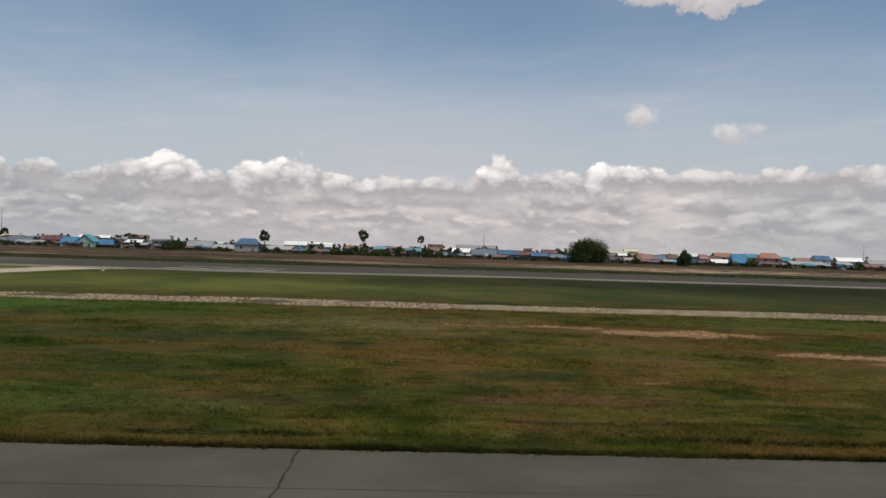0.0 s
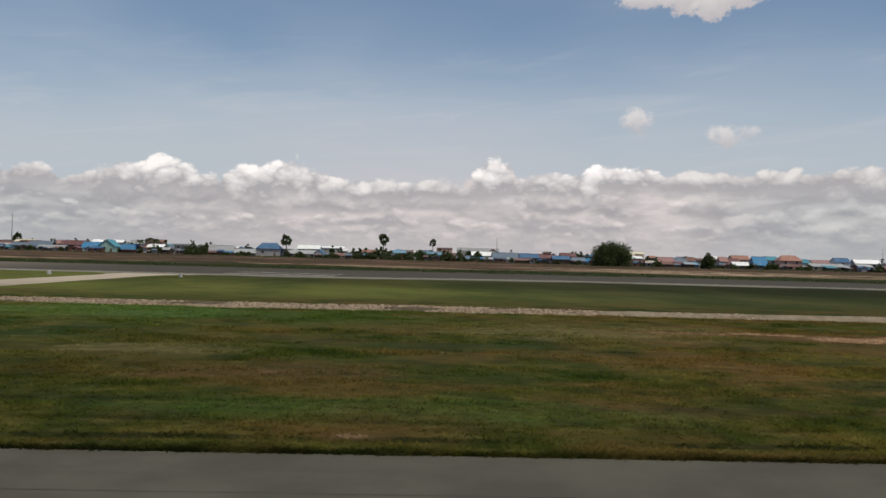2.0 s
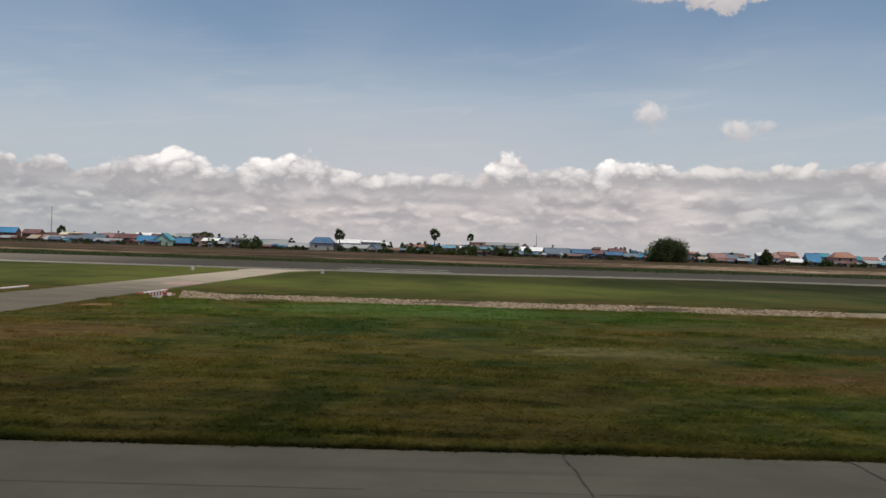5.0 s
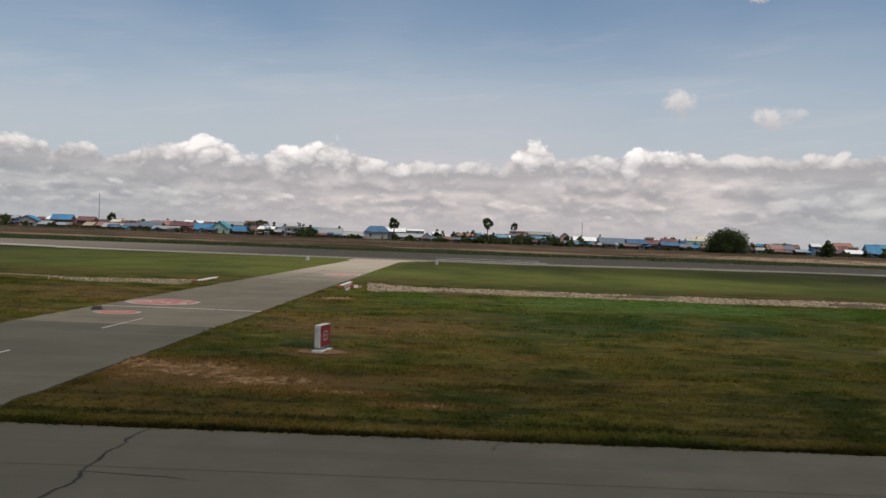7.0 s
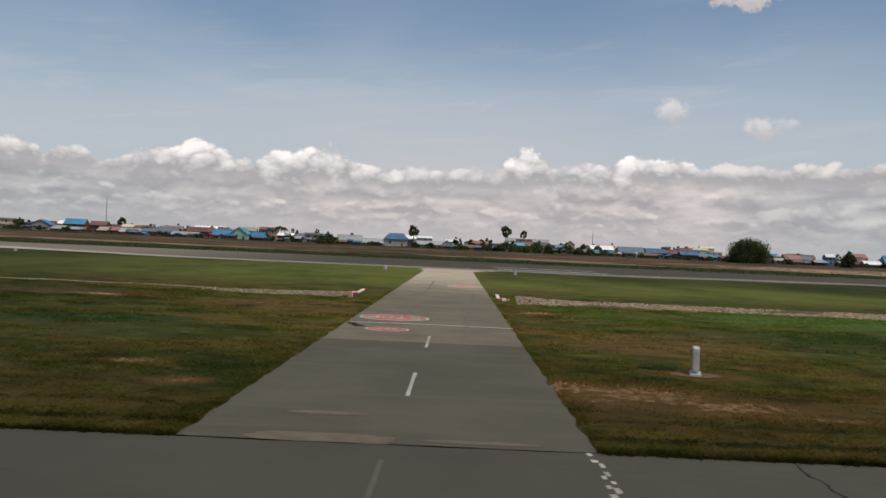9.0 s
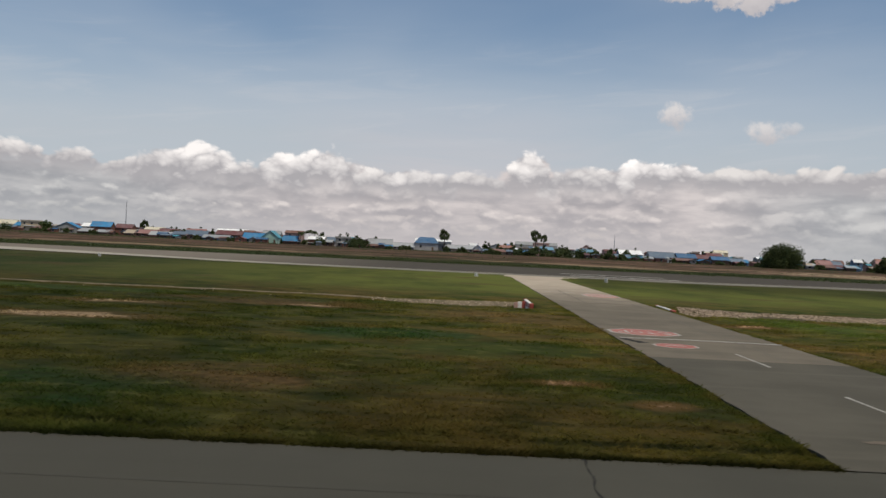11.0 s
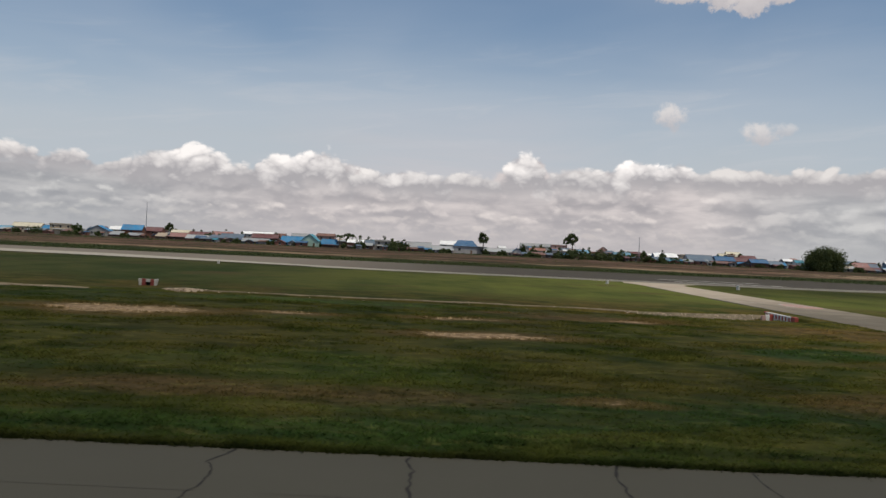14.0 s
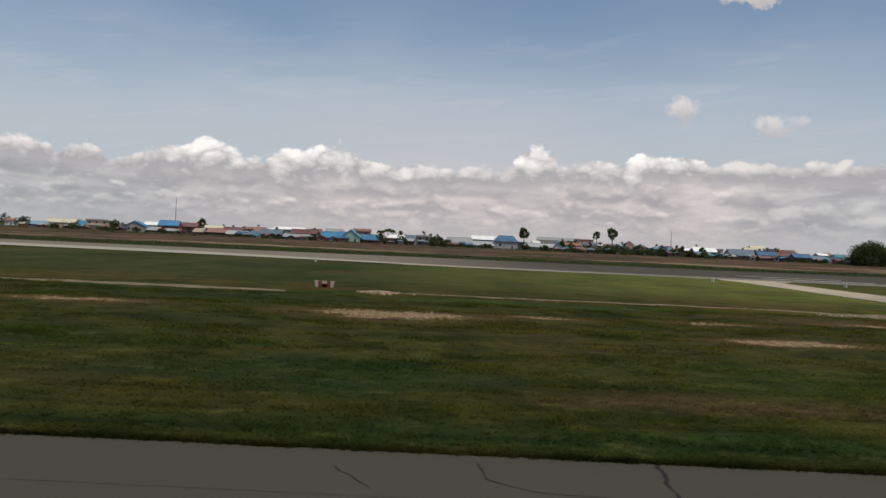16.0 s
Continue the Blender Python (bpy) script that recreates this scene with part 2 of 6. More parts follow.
WALL_BROWN = material("weathered_timber", (0.085, 0.055, 0.04), (0.15, 0.10, 0.075), 0.7, 0.85, 0, 0.2, 9, 0.25, (6, 6, 1))
WALL_BRICK = material("brown_brick", (0.19, 0.085, 0.06), (0.27, 0.13, 0.095), 0.8, 0.9, 0, 0.2, 9, 0.2, (1, 1, 3), third=(0.13, 0.08, 0.065))
WALL_ROSE = material("rose_render", (0.36, 0.22, 0.19), (0.46, 0.31, 0.27), 0.4, 0.9, 0, 0.1, 8, 0.12)
WALL_BLUE = material("blue_painted_wall", (0.10, 0.17, 0.27), (0.17, 0.24, 0.33), 0.5, 0.8, 0, 0.1, 8, 0.25)
WALL_MINT = material("mint_render", (0.34, 0.50, 0.43), (0.44, 0.58, 0.50), 0.4, 0.9, 0, 0.1, 8, 0.1)
WALL_WHITE = material("white_render", (0.60, 0.59, 0.57), (0.72, 0.71, 0.69), 0.4, 0.9, 0, 0.1, 8, 0.1, third=(0.46, 0.44, 0.42))
WINDOW_DARK = material("dark_window", (0.02, 0.022, 0.025), (0.045, 0.05, 0.055), 0.8, 0.25)
DOOR_WOOD = material("door_wood", (0.10, 0.06, 0.04), (0.17, 0.11, 0.07), 1.5, 0.7, 0, 0.1, 9, 0.3, (5, 5, 1))
BARK = material("bark", (0.075, 0.06, 0.048), (0.15, 0.125, 0.10), 2.2, 0.95, 0, 0.6, 6, 0.1, (2, 2, 1))
WHITE_PAINT = material("worn_white_paint", (0.34, 0.325, 0.29), (0.50, 0.48, 0.44), 1.2, 0.8, 0, 0.1, 14, third=(0.24, 0.225, 0.20))
RED_PAINT = material("red_road_paint", (0.36, 0.115, 0.098), (0.45, 0.19, 0.16), 1.6, 0.8, 0, 0.1, 12, third=(0.36, 0.21, 0.175))
PINK_PAINT = material("faded_pink_paint", (0.42, 0.24, 0.195), (0.50, 0.34, 0.285), 2.0, 0.7, 0, 0.1, 9, third=(0.45, 0.16, 0.13))
RED_STRIPE = material("red_stripe_paint", (0.30, 0.06, 0.045), (0.42, 0.11, 0.085), 2.0, 0.6, 0, 0.1, 9, third=(0.27, 0.10, 0.08))
SIGN_RED = material("sign_red", (0.17, 0.008, 0.013), (0.22, 0.013, 0.019), 2.0, 0.4)
FRESH_WHITE = material("white_wall_paint", (0.66, 0.63, 0.59), (0.80, 0.77, 0.73), 1.5, 0.8, 0, 0.1, 8, third=(0.52, 0.47, 0.42))
SIGN_WHITE = material("sign_white", (0.42, 0.41, 0.39), (0.50, 0.49, 0.47), 2.0, 0.5, third=(0.33, 0.32, 0.30))
STEEL = material("galvanised_steel", (0.32, 0.33, 0.34), (0.45, 0.46, 0.47), 3.0, 0.5, 0.8)
FADED_PAINT = material("faded_white_paint", (0.088, 0.082, 0.067), (0.118, 0.110, 0.091), 1.6, 0.8, 0, 0.1, 12)
YELLOW_PAINT = material("faded_yellow_paint", (0.105, 0.086, 0.064), (0.165, 0.132, 0.098), 1.6, 0.8, 0, 0.1, 12)
CRACK = material("crack_shadow_and_tar", (0.012, 0.011, 0.010), (0.024, 0.022, 0.02), 3.0, 0.9)


def stone_material(name, dark, light):
    """Stones that differ one by one from brown to pale."""
    m = bpy.data.materials.new(name)
    m.use_nodes = True
    n = Nodes(m.node_tree)
    shader = m.node_tree.nodes["Principled BSDF"]
    g = n.add("ShaderNodeNewGeometry")
    grain = n.noise(g.outputs["Position"], 7.0, 3.0)
    fac = n.math("ADD", n.math("MULTIPLY", g.outputs["Random Per Island"], 0.85), n.math("MULTIPLY", n.math("SUBTRACT", grain, 0.4), 0.5), clamp=True)
    n.put(shader.inputs["Base Color"], n.mix(fac, dark, light))
    shader.inputs["Roughness"].default_value = 0.95
    shader.inputs["Specular IOR Level"].default_value = 0.1
    return m


STONE = stone_material("ditch_stone", (0.15, 0.112, 0.075), (0.55, 0.435, 0.325))
MORTAR = material("ditch_mortar", (0.075, 0.058, 0.038), (0.14, 0.11, 0.075), 1.5, 0.95, 0, 0.5, 6, third=(0.06, 0.065, 0.03))
PALE_BED = material("smooth_ditch_concrete", (0.18, 0.145, 0.10), (0.29, 0.24, 0.175), 0.9, 0.95, 0, 0.4, 7, third=(0.17, 0.135, 0.09))
JOINT = material("filled_joint", (0.040, 0.037, 0.030), (0.062, 0.057, 0.046), 1.2, 0.9)
DUSTY_PAINT = material("dusty_edge_paint", (0.27, 0.25, 0.21), (0.36, 0.33, 0.28), 0.6, 0.8, 0, 0.1, 12)
SEAM = material("old_tarred_seam", (0.125, 0.110, 0.085), (0.165, 0.144, 0.110), 0.7, 0.9, 0, 0.1, 8)
WEST_BED = material("silted_ditch_concrete", (0.13, 0.105, 0.070), (0.235, 0.190, 0.132), 0.9, 0.95, 0, 0.4, 7, third=(0.075, 0.075, 0.035))
HEAD_RED = material("dull_red_paint", (0.15, 0.032, 0.028), (0.22, 0.055, 0.045), 2.0, 0.7, 0, 0.1, 9)
SOIL = material("bare_soil", (0.10, 0.058, 0.034), (0.18, 0.108, 0.066), 2.2, 0.97, 0, 0.5, 7, third=(0.15, 0.09, 0.055))


def leaf_material(name, dark, light):
    m = bpy.data.materials.new(name)
    m.use_nodes = True
    n = Nodes(m.node_tree)
    shader = m.node_tree.nodes["Principled BSDF"]
    g = n.add("ShaderNodeNewGeometry")
    clump = n.noise(g.outputs["Position"], 0.5, 3.0)
    fac = n.math("ADD", n.math("MULTIPLY", g.outputs["Random Per Island"], 0.6), n.math("SUBTRACT", clump, 0.25), clamp=True)
    n.put(shader.inputs["Base Color"], n.mix(fac, dark, light))
    shader.inputs["Roughness"].default_value = 0.7
    shader.inputs["Specular IOR Level"].default_value = 0.2
    through_ = n.add("ShaderNodeBsdfTranslucent")
    n.put(through_.inputs[0], n.mix(fac, dark, light))
    both = n.add("ShaderNodeMixShader")
    both.inputs[0].default_value = 0.4
    n.tree.links.new(shader.outputs[0], both.inputs[1])
    n.tree.links.new(through_.outputs[0], both.inputs[2])
    n.tree.links.new(both.outputs[0], m.node_tree.nodes["Material Output"].inputs[0])
    return m


LEAF = leaf_material("broad_leaf", (0.038, 0.055, 0.022), (0.105, 0.130, 0.048))
LEAF_PALM = leaf_material("palm_leaf", (0.036, 0.052, 0.022), (0.095, 0.115, 0.050))
LEAF_LIGHT = leaf_material("light_leaf", (0.04, 0.07, 0.016), (0.10, 0.135, 0.04))

# bare or sandy spots in the grass: x, y, half length, half width, fullness
BARE = ((58.8, 50.5, 5.2, 2.2, 1.3), (53.0, 52.6, 5.0, 0.9, 0.9), (63.5, 40.0, 3.2, 1.2, 1.2), (66.5, 37.6, 3.0, 1.0, 1.3), (51.2, 30.0, 1.3, 0.5, 0.45), (46.5, 53.2, 3.4, 0.8, 0.7),
        (24.6, 31.6, 1.0, 0.5, 0.3), (28.4, 20.9, 0.6, 0.25, 0.8), (-15.2, 27.7, 2.0, 1.1, 0.7), (-13.2, 26.8, 2.4, 1.5, 0.8), (-10.9, 25.5, 2.4, 1.2, 0.5), (-8.3, 23.9, 1.8, 0.4, 0.2), (-5.8, 22.5, 1.3, 0.35, 0.15),
        (-10.0, 32.0, 1.3, 0.8, 0.4), (-13.2, 57.5, 1.6, 0.9, 0.8), (-53.5, 44.6, 3.4, 1.3, 1.3), (-54.6, 54.6, 3.0, 0.9, 0.75), (-43.0, 58.6, 2.8, 0.9, 0.7), (-29.8, 29.1, 1.0, 0.5, 0.7),
        (-27.2, 26.0, 0.7, 0.6, 0.5), (-50.5, 26.4, 1.3, 0.6, 0.5), (-74.6, 50.8, 4.4, 2.2, 1.4), (-65.5, 53.2, 3.4, 0.9, 0.65), (-93.5, 51.5, 4.0, 1.4, 0.9))
# stretches where one growth prevails: x, y, half length, half width, strength, kind
LUSH, SEDGE, RUSTY, STRAW = (0.050, 0.086, 0.020), (0.016, 0.036, 0.010), (0.098, 0.058, 0.028), (0.135, 0.118, 0.052)
GROWTH = ((8.5, 61.0, 13.0, 6.5, 1.0, LUSH), (29.0, 68.3, 5.0, 1.6, 1.0, LUSH), (3.0, 46.0, 11.0, 7.0, 0.75, SEDGE), (-36.7, 42.9, 6.0, 3.2, 0.85, SEDGE), (-66.0, 65.5, 13.0, 3.0, 0.5, LUSH),
          (46.9, 30.8, 2.2, 1.6, 0.7, SEDGE), (47.5, 26.0, 3.6, 1.6, 0.75, RUSTY), (37.0, 25.0, 6.0, 1.9, 0.25, RUSTY), (24.5, 31.6, 5.5, 3.0, 0.5, RUSTY), (30.0, 43.0, 9.0, 4.0, 0.45, SEDGE), (30.0, 24.5, 9.0, 2.4, 0.45, LUSH), (-40.3, 27.7, 5.0, 2.6, 0.7, RUSTY),
          (-46.0, 60.5, 9.0, 3.2, 0.7, RUSTY), (-50.0, 25.0, 9.0, 3.6, 0.75, SEDGE), (42.0, 52.0, 11.0, 6.5, 0.65, STRAW), (18.5, 38.3, 5.0, 2.4, 0.6, STRAW), (-60.0, 32.0, 8.0, 4.0, 0.25, LUSH),
          (-62.0, 26.2, 9.0, 2.0, 0.6, RUSTY), (-68.0, 20.9, 22.0, 1.6, 0.6, SEDGE), (-58.0, 21.6, 12.0, 1.0, 0.2, LUSH), (-74.0, 29.0, 9.0, 4.0, 0.6, SEDGE), (-9.0, 41.0, 7.0, 5.0, 0.5, RUSTY), (-29.0, 56.0, 6.0, 5.0, 0.5, RUSTY), (72.0, 60.0, 12.0, 5.0, 0.55, LUSH), (-88.0, 60.0, 12.0, 5.0, 0.6, SEDGE))


def field_colour(n, at):
    """Colour of the field at a place: green, olive, brown and sandy zones."""
    x, y, _ = n.split(at)
    wide = n.noise(n.times(at, (1.0, 1.1, 1.0)), 0.04, 4.0, 0.6, 0.4)
    mid = n.noise(n.times(at, (0.8, 0.85, 1.0)), 0.36, 5.0, 0.62, 0.3)
    fine_ = n.noise(n.times(at, (1.0, 0.8, 1.0)), 2.4, 4.0, 0.65)
    west_ = n.step(n.math("ADD", x, n.math("MULTIPLY", wide, 24.0)), 38.0, 22.0)
    green = n.mix(n.step(mid, 0.30, 0.70), (0.019, 0.030, 0.005), (0.053, 0.062, 0.010))
    olive = n.mix(n.step(fine_, 0.3, 0.7), (0.058, 0.051, 0.010), (0.105, 0.088, 0.021))
    colour = n.mix(n.step(n.math("ADD", n.math("MULTIPLY", wide, 0.5), n.math("MULTIPLY", mid, 0.5)), 0.44, 0.60, 0.0, 0.85), green, olive)
    red_n = n.noise(n.times(at, (0.8, 0.9, 1.0)), 0.16, 5.0, 0.65)
    redish = n.math("MULTIPLY", n.step(red_n, 0.42, 0.60, 0.0, 0.78), n.math("MAXIMUM", n.step(west_, 0.0, 1.0, 1.0, 0.62), n.math("MULTIPLY", n.math("MULTIPLY", n.step(x, -52.0, -36.0), n.step(x, 4.0, -5.0)), n.step(y, 66.0, 50.0))))
    colour = n.mix(redish, colour, n.mix(fine_, (0.068, 0.044, 0.013), (0.124, 0.076, 0.026)))
    speck = n.step(n.noise(n.times(at, (0.7, 0.8, 1.0)), 0.8, 4.0, 0.65), 0.58, 0.74, 0.0, 0.45)
    colour = n.mix(speck, colour, (0.135, 0.115, 0.036))
    # shade on the ground painted into the turf colour, darker towards -x
    west_shade = n.math("MULTIPLY", n.step(n.math("ADD", west_, n.step(x, -20.0, -50.0)), 0.0, 2.0, 0.0, 0.58), n.step(y, 76.0, 66.0))
    colour = n.mix(west_shade, colour, n.mix(n.step(mid, 0.30, 0.66), (0.012, 0.017, 0.003), (0.047, 0.046, 0.010)))
    # deep green stretches, dark sedge, straight old ruts and a painted grass-edge shadow
    deep = n.step(n.noise(n.times(at, (0.35, 0.7, 1.0)), 0.14, 4.0, 0.6), 0.52, 0.66, 0.0, 0.65)
    colour = n.mix(deep, colour, n.mix(fine_, (0.014, 0.029, 0.005), (0.038, 0.055, 0.012)))
    moist = n.math("MULTIPLY", n.math("MULTIPLY", n.step(y, 46.0, 60.0), n.step(y, 70.0, 66.0)), n.math("MULTIPLY", n.step(x, -16.0, -6.0), n.step(x, 44.0, 24.0)))
    moist = n.math("MULTIPLY", moist, n.step(n.noise(at, 0.09, 4.0, 0.6), 0.36, 0.54, 0.0, 0.85))
    colour = n.mix(moist, colour, n.mix(fine_, (0.028, 0.054, 0.009), (0.058, 0.088, 0.016)))
    dark = n.step(n.noise(n.times(at, (0.8, 0.8, 1.0)), 0.42, 4.0, 0.58), 0.52, 0.26, 0.0, 0.6)
    colour = n.mix(dark, colour, (0.014, 0.020, 0.005))
    sway_ = n.math("MULTIPLY", n.math("SUBTRACT", n.noise(n.times(at, (0.12, 0.0, 0.0)), 1.0, 3.0), 0.5), 1.6)
    # first entry paints the shadow along the grass edge, the others are ruts
    for rut_or_shade_y, half_, deep_ in ((19.02, 0.26, 1.0), (20.7, 0.32, 0.95), (22.6, 0.35, 0.55), (25.4, 0.5, 0.6)):
        off_ = n.math("ABSOLUTE", n.math("SUBTRACT", n.math("ADD", y, sway_ if rut_or_shade_y > 21 else 0.0), rut_or_shade_y))
        gone = n.step(n.noise(n.vec(x, rut_or_shade_y, 0.0), 0.16, 4.0, 0.65), 0.36, 0.56, 0.1, deep_)
        colour = n.mix(n.math("MULTIPLY", n.step(off_, half_, half_ * 0.3), n.math("MULTIPLY", gone, n.step(fine_, 0.30, 0.55, 0.35, 1.0))), colour, (0.012, 0.015, 0.004))
    # stretches where one growth prevails, with frayed outlines
    fray = n.math("MULTIPLY", n.math("SUBTRACT", n.noise(n.times(at, (0.5, 1.0, 1.0)), 0.30, 5.0, 0.65, 0.4), 0.5), 4.5)
    for gx, gy, ga, gb, much, kind_ in GROWTH:
        ex = n.math("DIVIDE", n.math("SUBTRACT", x, gx), ga)
        ey = n.math("DIVIDE", n.math("SUBTRACT", y, gy), gb)
        inside = n.math("ADD", n.math("SUBTRACT", 1.0, n.math("ADD", n.math("MULTIPLY", ex, ex), n.math("MULTIPLY", ey, ey))), fray)
        colour = n.mix(n.step(inside, -0.3, 1.1, 0.0, much), colour, n.mix(n.step(fine_, 0.30, 0.70), tuple(0.62 * c for c in kind_), tuple(1.25 * c for c in kind_)))
    # small tussocks, dark and pale, all over the rough part
    tuss = n.noise(n.times(at, (0.55, 1.0, 1.0)), 1.15, 4.0, 0.62, 0.3)
    rough_ = n.step(y, 76.0, 70.0)
    colour = n.mix(n.math("MULTIPLY", n.step(tuss, 0.47, 0.34, 0.0, 0.50), rough_), colour, (0.020, 0.024, 0.007))
    colour = n.mix(n.math("MULTIPLY", n.step(tuss, 0.55, 0.70, 0.0, 0.42), rough_), colour, (0.120, 0.112, 0.038))
    mottle = n.math("ADD", n.step(west_, 0.0, 1.0, 0.78, 0.60), n.math("MULTIPLY", n.math("ADD", fine_, n.noise(at, 7.0, 3.0, 0.7)), 0.40))
    # paler turf away from the pavement round the road, painted-in vignette nearer
    pale_ = n.math("MULTIPLY", n.math("MULTIPLY", n.step(x, -50.0, -30.0), n.step(x, 26.0, 10.0)), n.step(n.math("ADD", y, n.math("MULTIPLY", wide, 14.0)), 30.0, 50.0, -0.12, 0.42))
    mottle = n.math("MULTIPLY", mottle, n.math("ADD", 1.0, pale_))
    # grass-edge shadow painted in: turf darkened where it meets the pavement
    edge_shade = n.math("MULTIPLY", n.step(n.math("ADD", y, n.math("MULTIPLY", n.math("SUBTRACT", mid, 0.5), 0.8)), 19.75, 19.15, 0.0, 0.45), n.step(y, 0.0, 12.0))
    mottle = n.math("MULTIPLY", mottle, n.math("SUBTRACT", 1.0, edge_shade))
    colour = n.mix(1.0, colour, n.vec(mottle, mottle, mottle), "MULTIPLY")
    # mown grass between the ditch and the runway: fresh green round the road, darker to the east
    lighter = n.math("MULTIPLY", n.step(y, 76.0, 96.0), n.step(y, 200.0, 192.0))
    strip_n = n.noise(n.times(at, (1.0, 0.45, 1.0)), 0.06, 5.0, 0.65)
    fresh = n.math("MULTIPLY", n.step(n.math("ADD", x, n.math("MULTIPLY", wide, 40.0)), -72.0, -28.0), n.step(n.math("ADD", x, n.math("MULTIPLY", wide, 40.0)), 88.0, 40.0))
    mown = n.mix(n.math("MULTIPLY", fresh, n.step(strip_n, 0.35, 0.6, 0.35, 1.0)), n.mix(n.step(strip_n, 0.38, 0.62), (0.034, 0.056, 0.012), (0.086, 0.090, 0.028)), (0.142, 0.160, 0.034))
    rusty = n.step(n.noise(n.times(at, (0.6, 0.9, 1.0)), 0.085, 5.0, 0.7), 0.54, 0.68, 0.0, 0.75)
    tone_ = n.math("ADD", 0.72, n.math("MULTIPLY", n.noise(n.times(at, (0.4, 1.0, 1.0)), 0.55, 5.0, 0.68), 0.56))
    mown = n.mix(n.step(x, 66.0, 96.0, 0.0, 0.7), mown, (0.028, 0.040, 0.008))
    mown = n.mix(rusty, mown, (0.105, 0.072, 0.034))
    tone_ = n.math("MULTIPLY", tone_, n.math("SUBTRACT", 1.0, n.math("MULTIPLY", n.step(x, -15.0, -9.0), n.step(n.math("ADD", y, n.math("MULTIPLY", wide, 30.0)), 118.0, 152.0, 0.0, 0.5))))
    tone_ = n.math("MULTIPLY", tone_, n.step(x, -28.0, -75.0, 1.0, 0.8))
    mown = n.mix(1.0, mown, n.vec(tone_, tone_, tone_), "MULTIPLY")
    colour = n.mix(n.math("MULTIPLY", lighter, 0.88), colour, mown)
    # dry field beyond the runway, behind a dark green verge
    far_n = n.noise(n.times(at, (0.35, 1.0, 1.0)), 0.05, 5.0, 0.65)
    yy = n.math("ADD", y, n.math("MULTIPLY", n.math("SUBTRACT", far_n, 0.5), 40.0))
    colour = n.mix(n.math("MULTIPLY", n.step(y, 218.0, 222.0), 0.85), colour, n.mix(fine_, (0.014, 0.022, 0.006), (0.040, 0.048, 0.014)))
    band_n = n.noise(n.times(at, (0.28, 1.0, 1.0)), 0.060, 5.0, 0.68)
    dry = n.mix(n.step(band_n, 0.36, 0.64), (0.072, 0.043, 0.029), (0.205, 0.124, 0.086))
    weedy = n.step(n.noise(n.times(at, (0.16, 1.0, 1.0)), 0.12, 5.0, 0.70), 0.47, 0.56, 0.0, 0.9)
    dry = n.mix(weedy, dry, n.mix(band_n, (0.024, 0.030, 0.012), (0.075, 0.066, 0.030)))
    line_ = n.math("MULTIPLY", n.step(yy, 272.0, 280.0), n.step(yy, 300.0, 288.0))
    dry = n.mix(n.math("MULTIPLY", line_, n.step(band_n, 0.42, 0.55, 0.0, 0.9)), dry, (0.32, 0.235, 0.145))
    sandy = n.math("MULTIPLY", n.math("MULTIPLY", n.step(yy, 286.0, 296.0), n.step(yy, 338.0, 318.0)), n.step(x, 58.0, 110.0))
    dry = n.mix(n.math("MULTIPLY", sandy, n.step(n.noise(n.times(at, (0.22, 0.8, 1.0)), 0.17, 5.0, 0.68), 0.48, 0.55)), dry, (0.50, 0.375, 0.245))
    colour = n.mix(n.step(yy, 274.0, 286.0), colour, dry)
    beyond = n.step(y, 440.0, 520.0)
    colour = n.mix(beyond, colour, n.mix(wide, (0.05, 0.06, 0.025), (0.10, 0.08, 0.05)))
    worst = None
    rag = n.math("MULTIPLY", n.math("SUBTRACT", n.noise(n.times(at, (0.45, 0.65, 1.0)), 0.95, 5.0, 0.68, 0.5), 0.50), 5.5)
    bend = n.math("MULTIPLY", n.math("SUBTRACT", n.noise(n.times(at, (0.30, 0.05, 1.0)), 1.0, 3.0), 0.5), n.step(y, 28.0, 44.0, 1.0, 3.0))
    bent = n.math("ADD", y, bend)
    for px, py, a, b, full in BARE:
        ex = n.math("DIVIDE", n.math("SUBTRACT", x, px), a)
        ey = n.math("DIVIDE", n.math("SUBTRACT", bent, py), b)
        inside = n.math("SUBTRACT", full, n.math("ADD", n.math("MULTIPLY", ex, ex), n.math("MULTIPLY", ey, ey)))
        worst = inside if worst is None else n.math("MAXIMUM", worst, inside)
    straw = n.noise(n.times(at, (1.0, 0.7, 1.0)), 3.4, 4.0, 0.7)
    ragged = n.math("MULTIPLY", n.math("SUBTRACT", straw, 0.50), 4.2)
    bare = n.math("MULTIPLY", n.step(n.math("ADD", n.math("ADD", n.math("MULTIPLY", worst, 1.6), rag), ragged), 0.0, 1.4, 0.0, 0.9), n.step(worst, -1.3, 0.2))
    around = n.math("MULTIPLY", n.step(n.math("ADD", worst, n.math("MULTIPLY", rag, 0.5)), -3.4, 0.2, 0.0, 0.8), n.step(mid, 0.3, 0.6, 0.6, 1.0))
    colour = n.mix(around, colour, n.mix(fine_, (0.060, 0.038, 0.013), (0.135, 0.085, 0.036)))
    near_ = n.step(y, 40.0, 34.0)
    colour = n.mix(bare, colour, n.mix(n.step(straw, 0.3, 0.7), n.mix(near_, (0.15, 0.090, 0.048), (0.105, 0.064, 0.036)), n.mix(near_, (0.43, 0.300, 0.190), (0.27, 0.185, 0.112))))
    colour = n.mix(1.0, colour, n.mix(rough_, (0.81, 0.80, 0.81), n.mix(n.step(x, -26.0, -48.0), n.mix(n.math("MULTIPLY", n.step(x, 6.0, 14.0), n.step(x, 46.0, 36.0)), (0.95, 0.86, 0.83), (0.84, 0.83, 0.80)), (0.80, 0.83, 0.82))), "MULTIPLY")
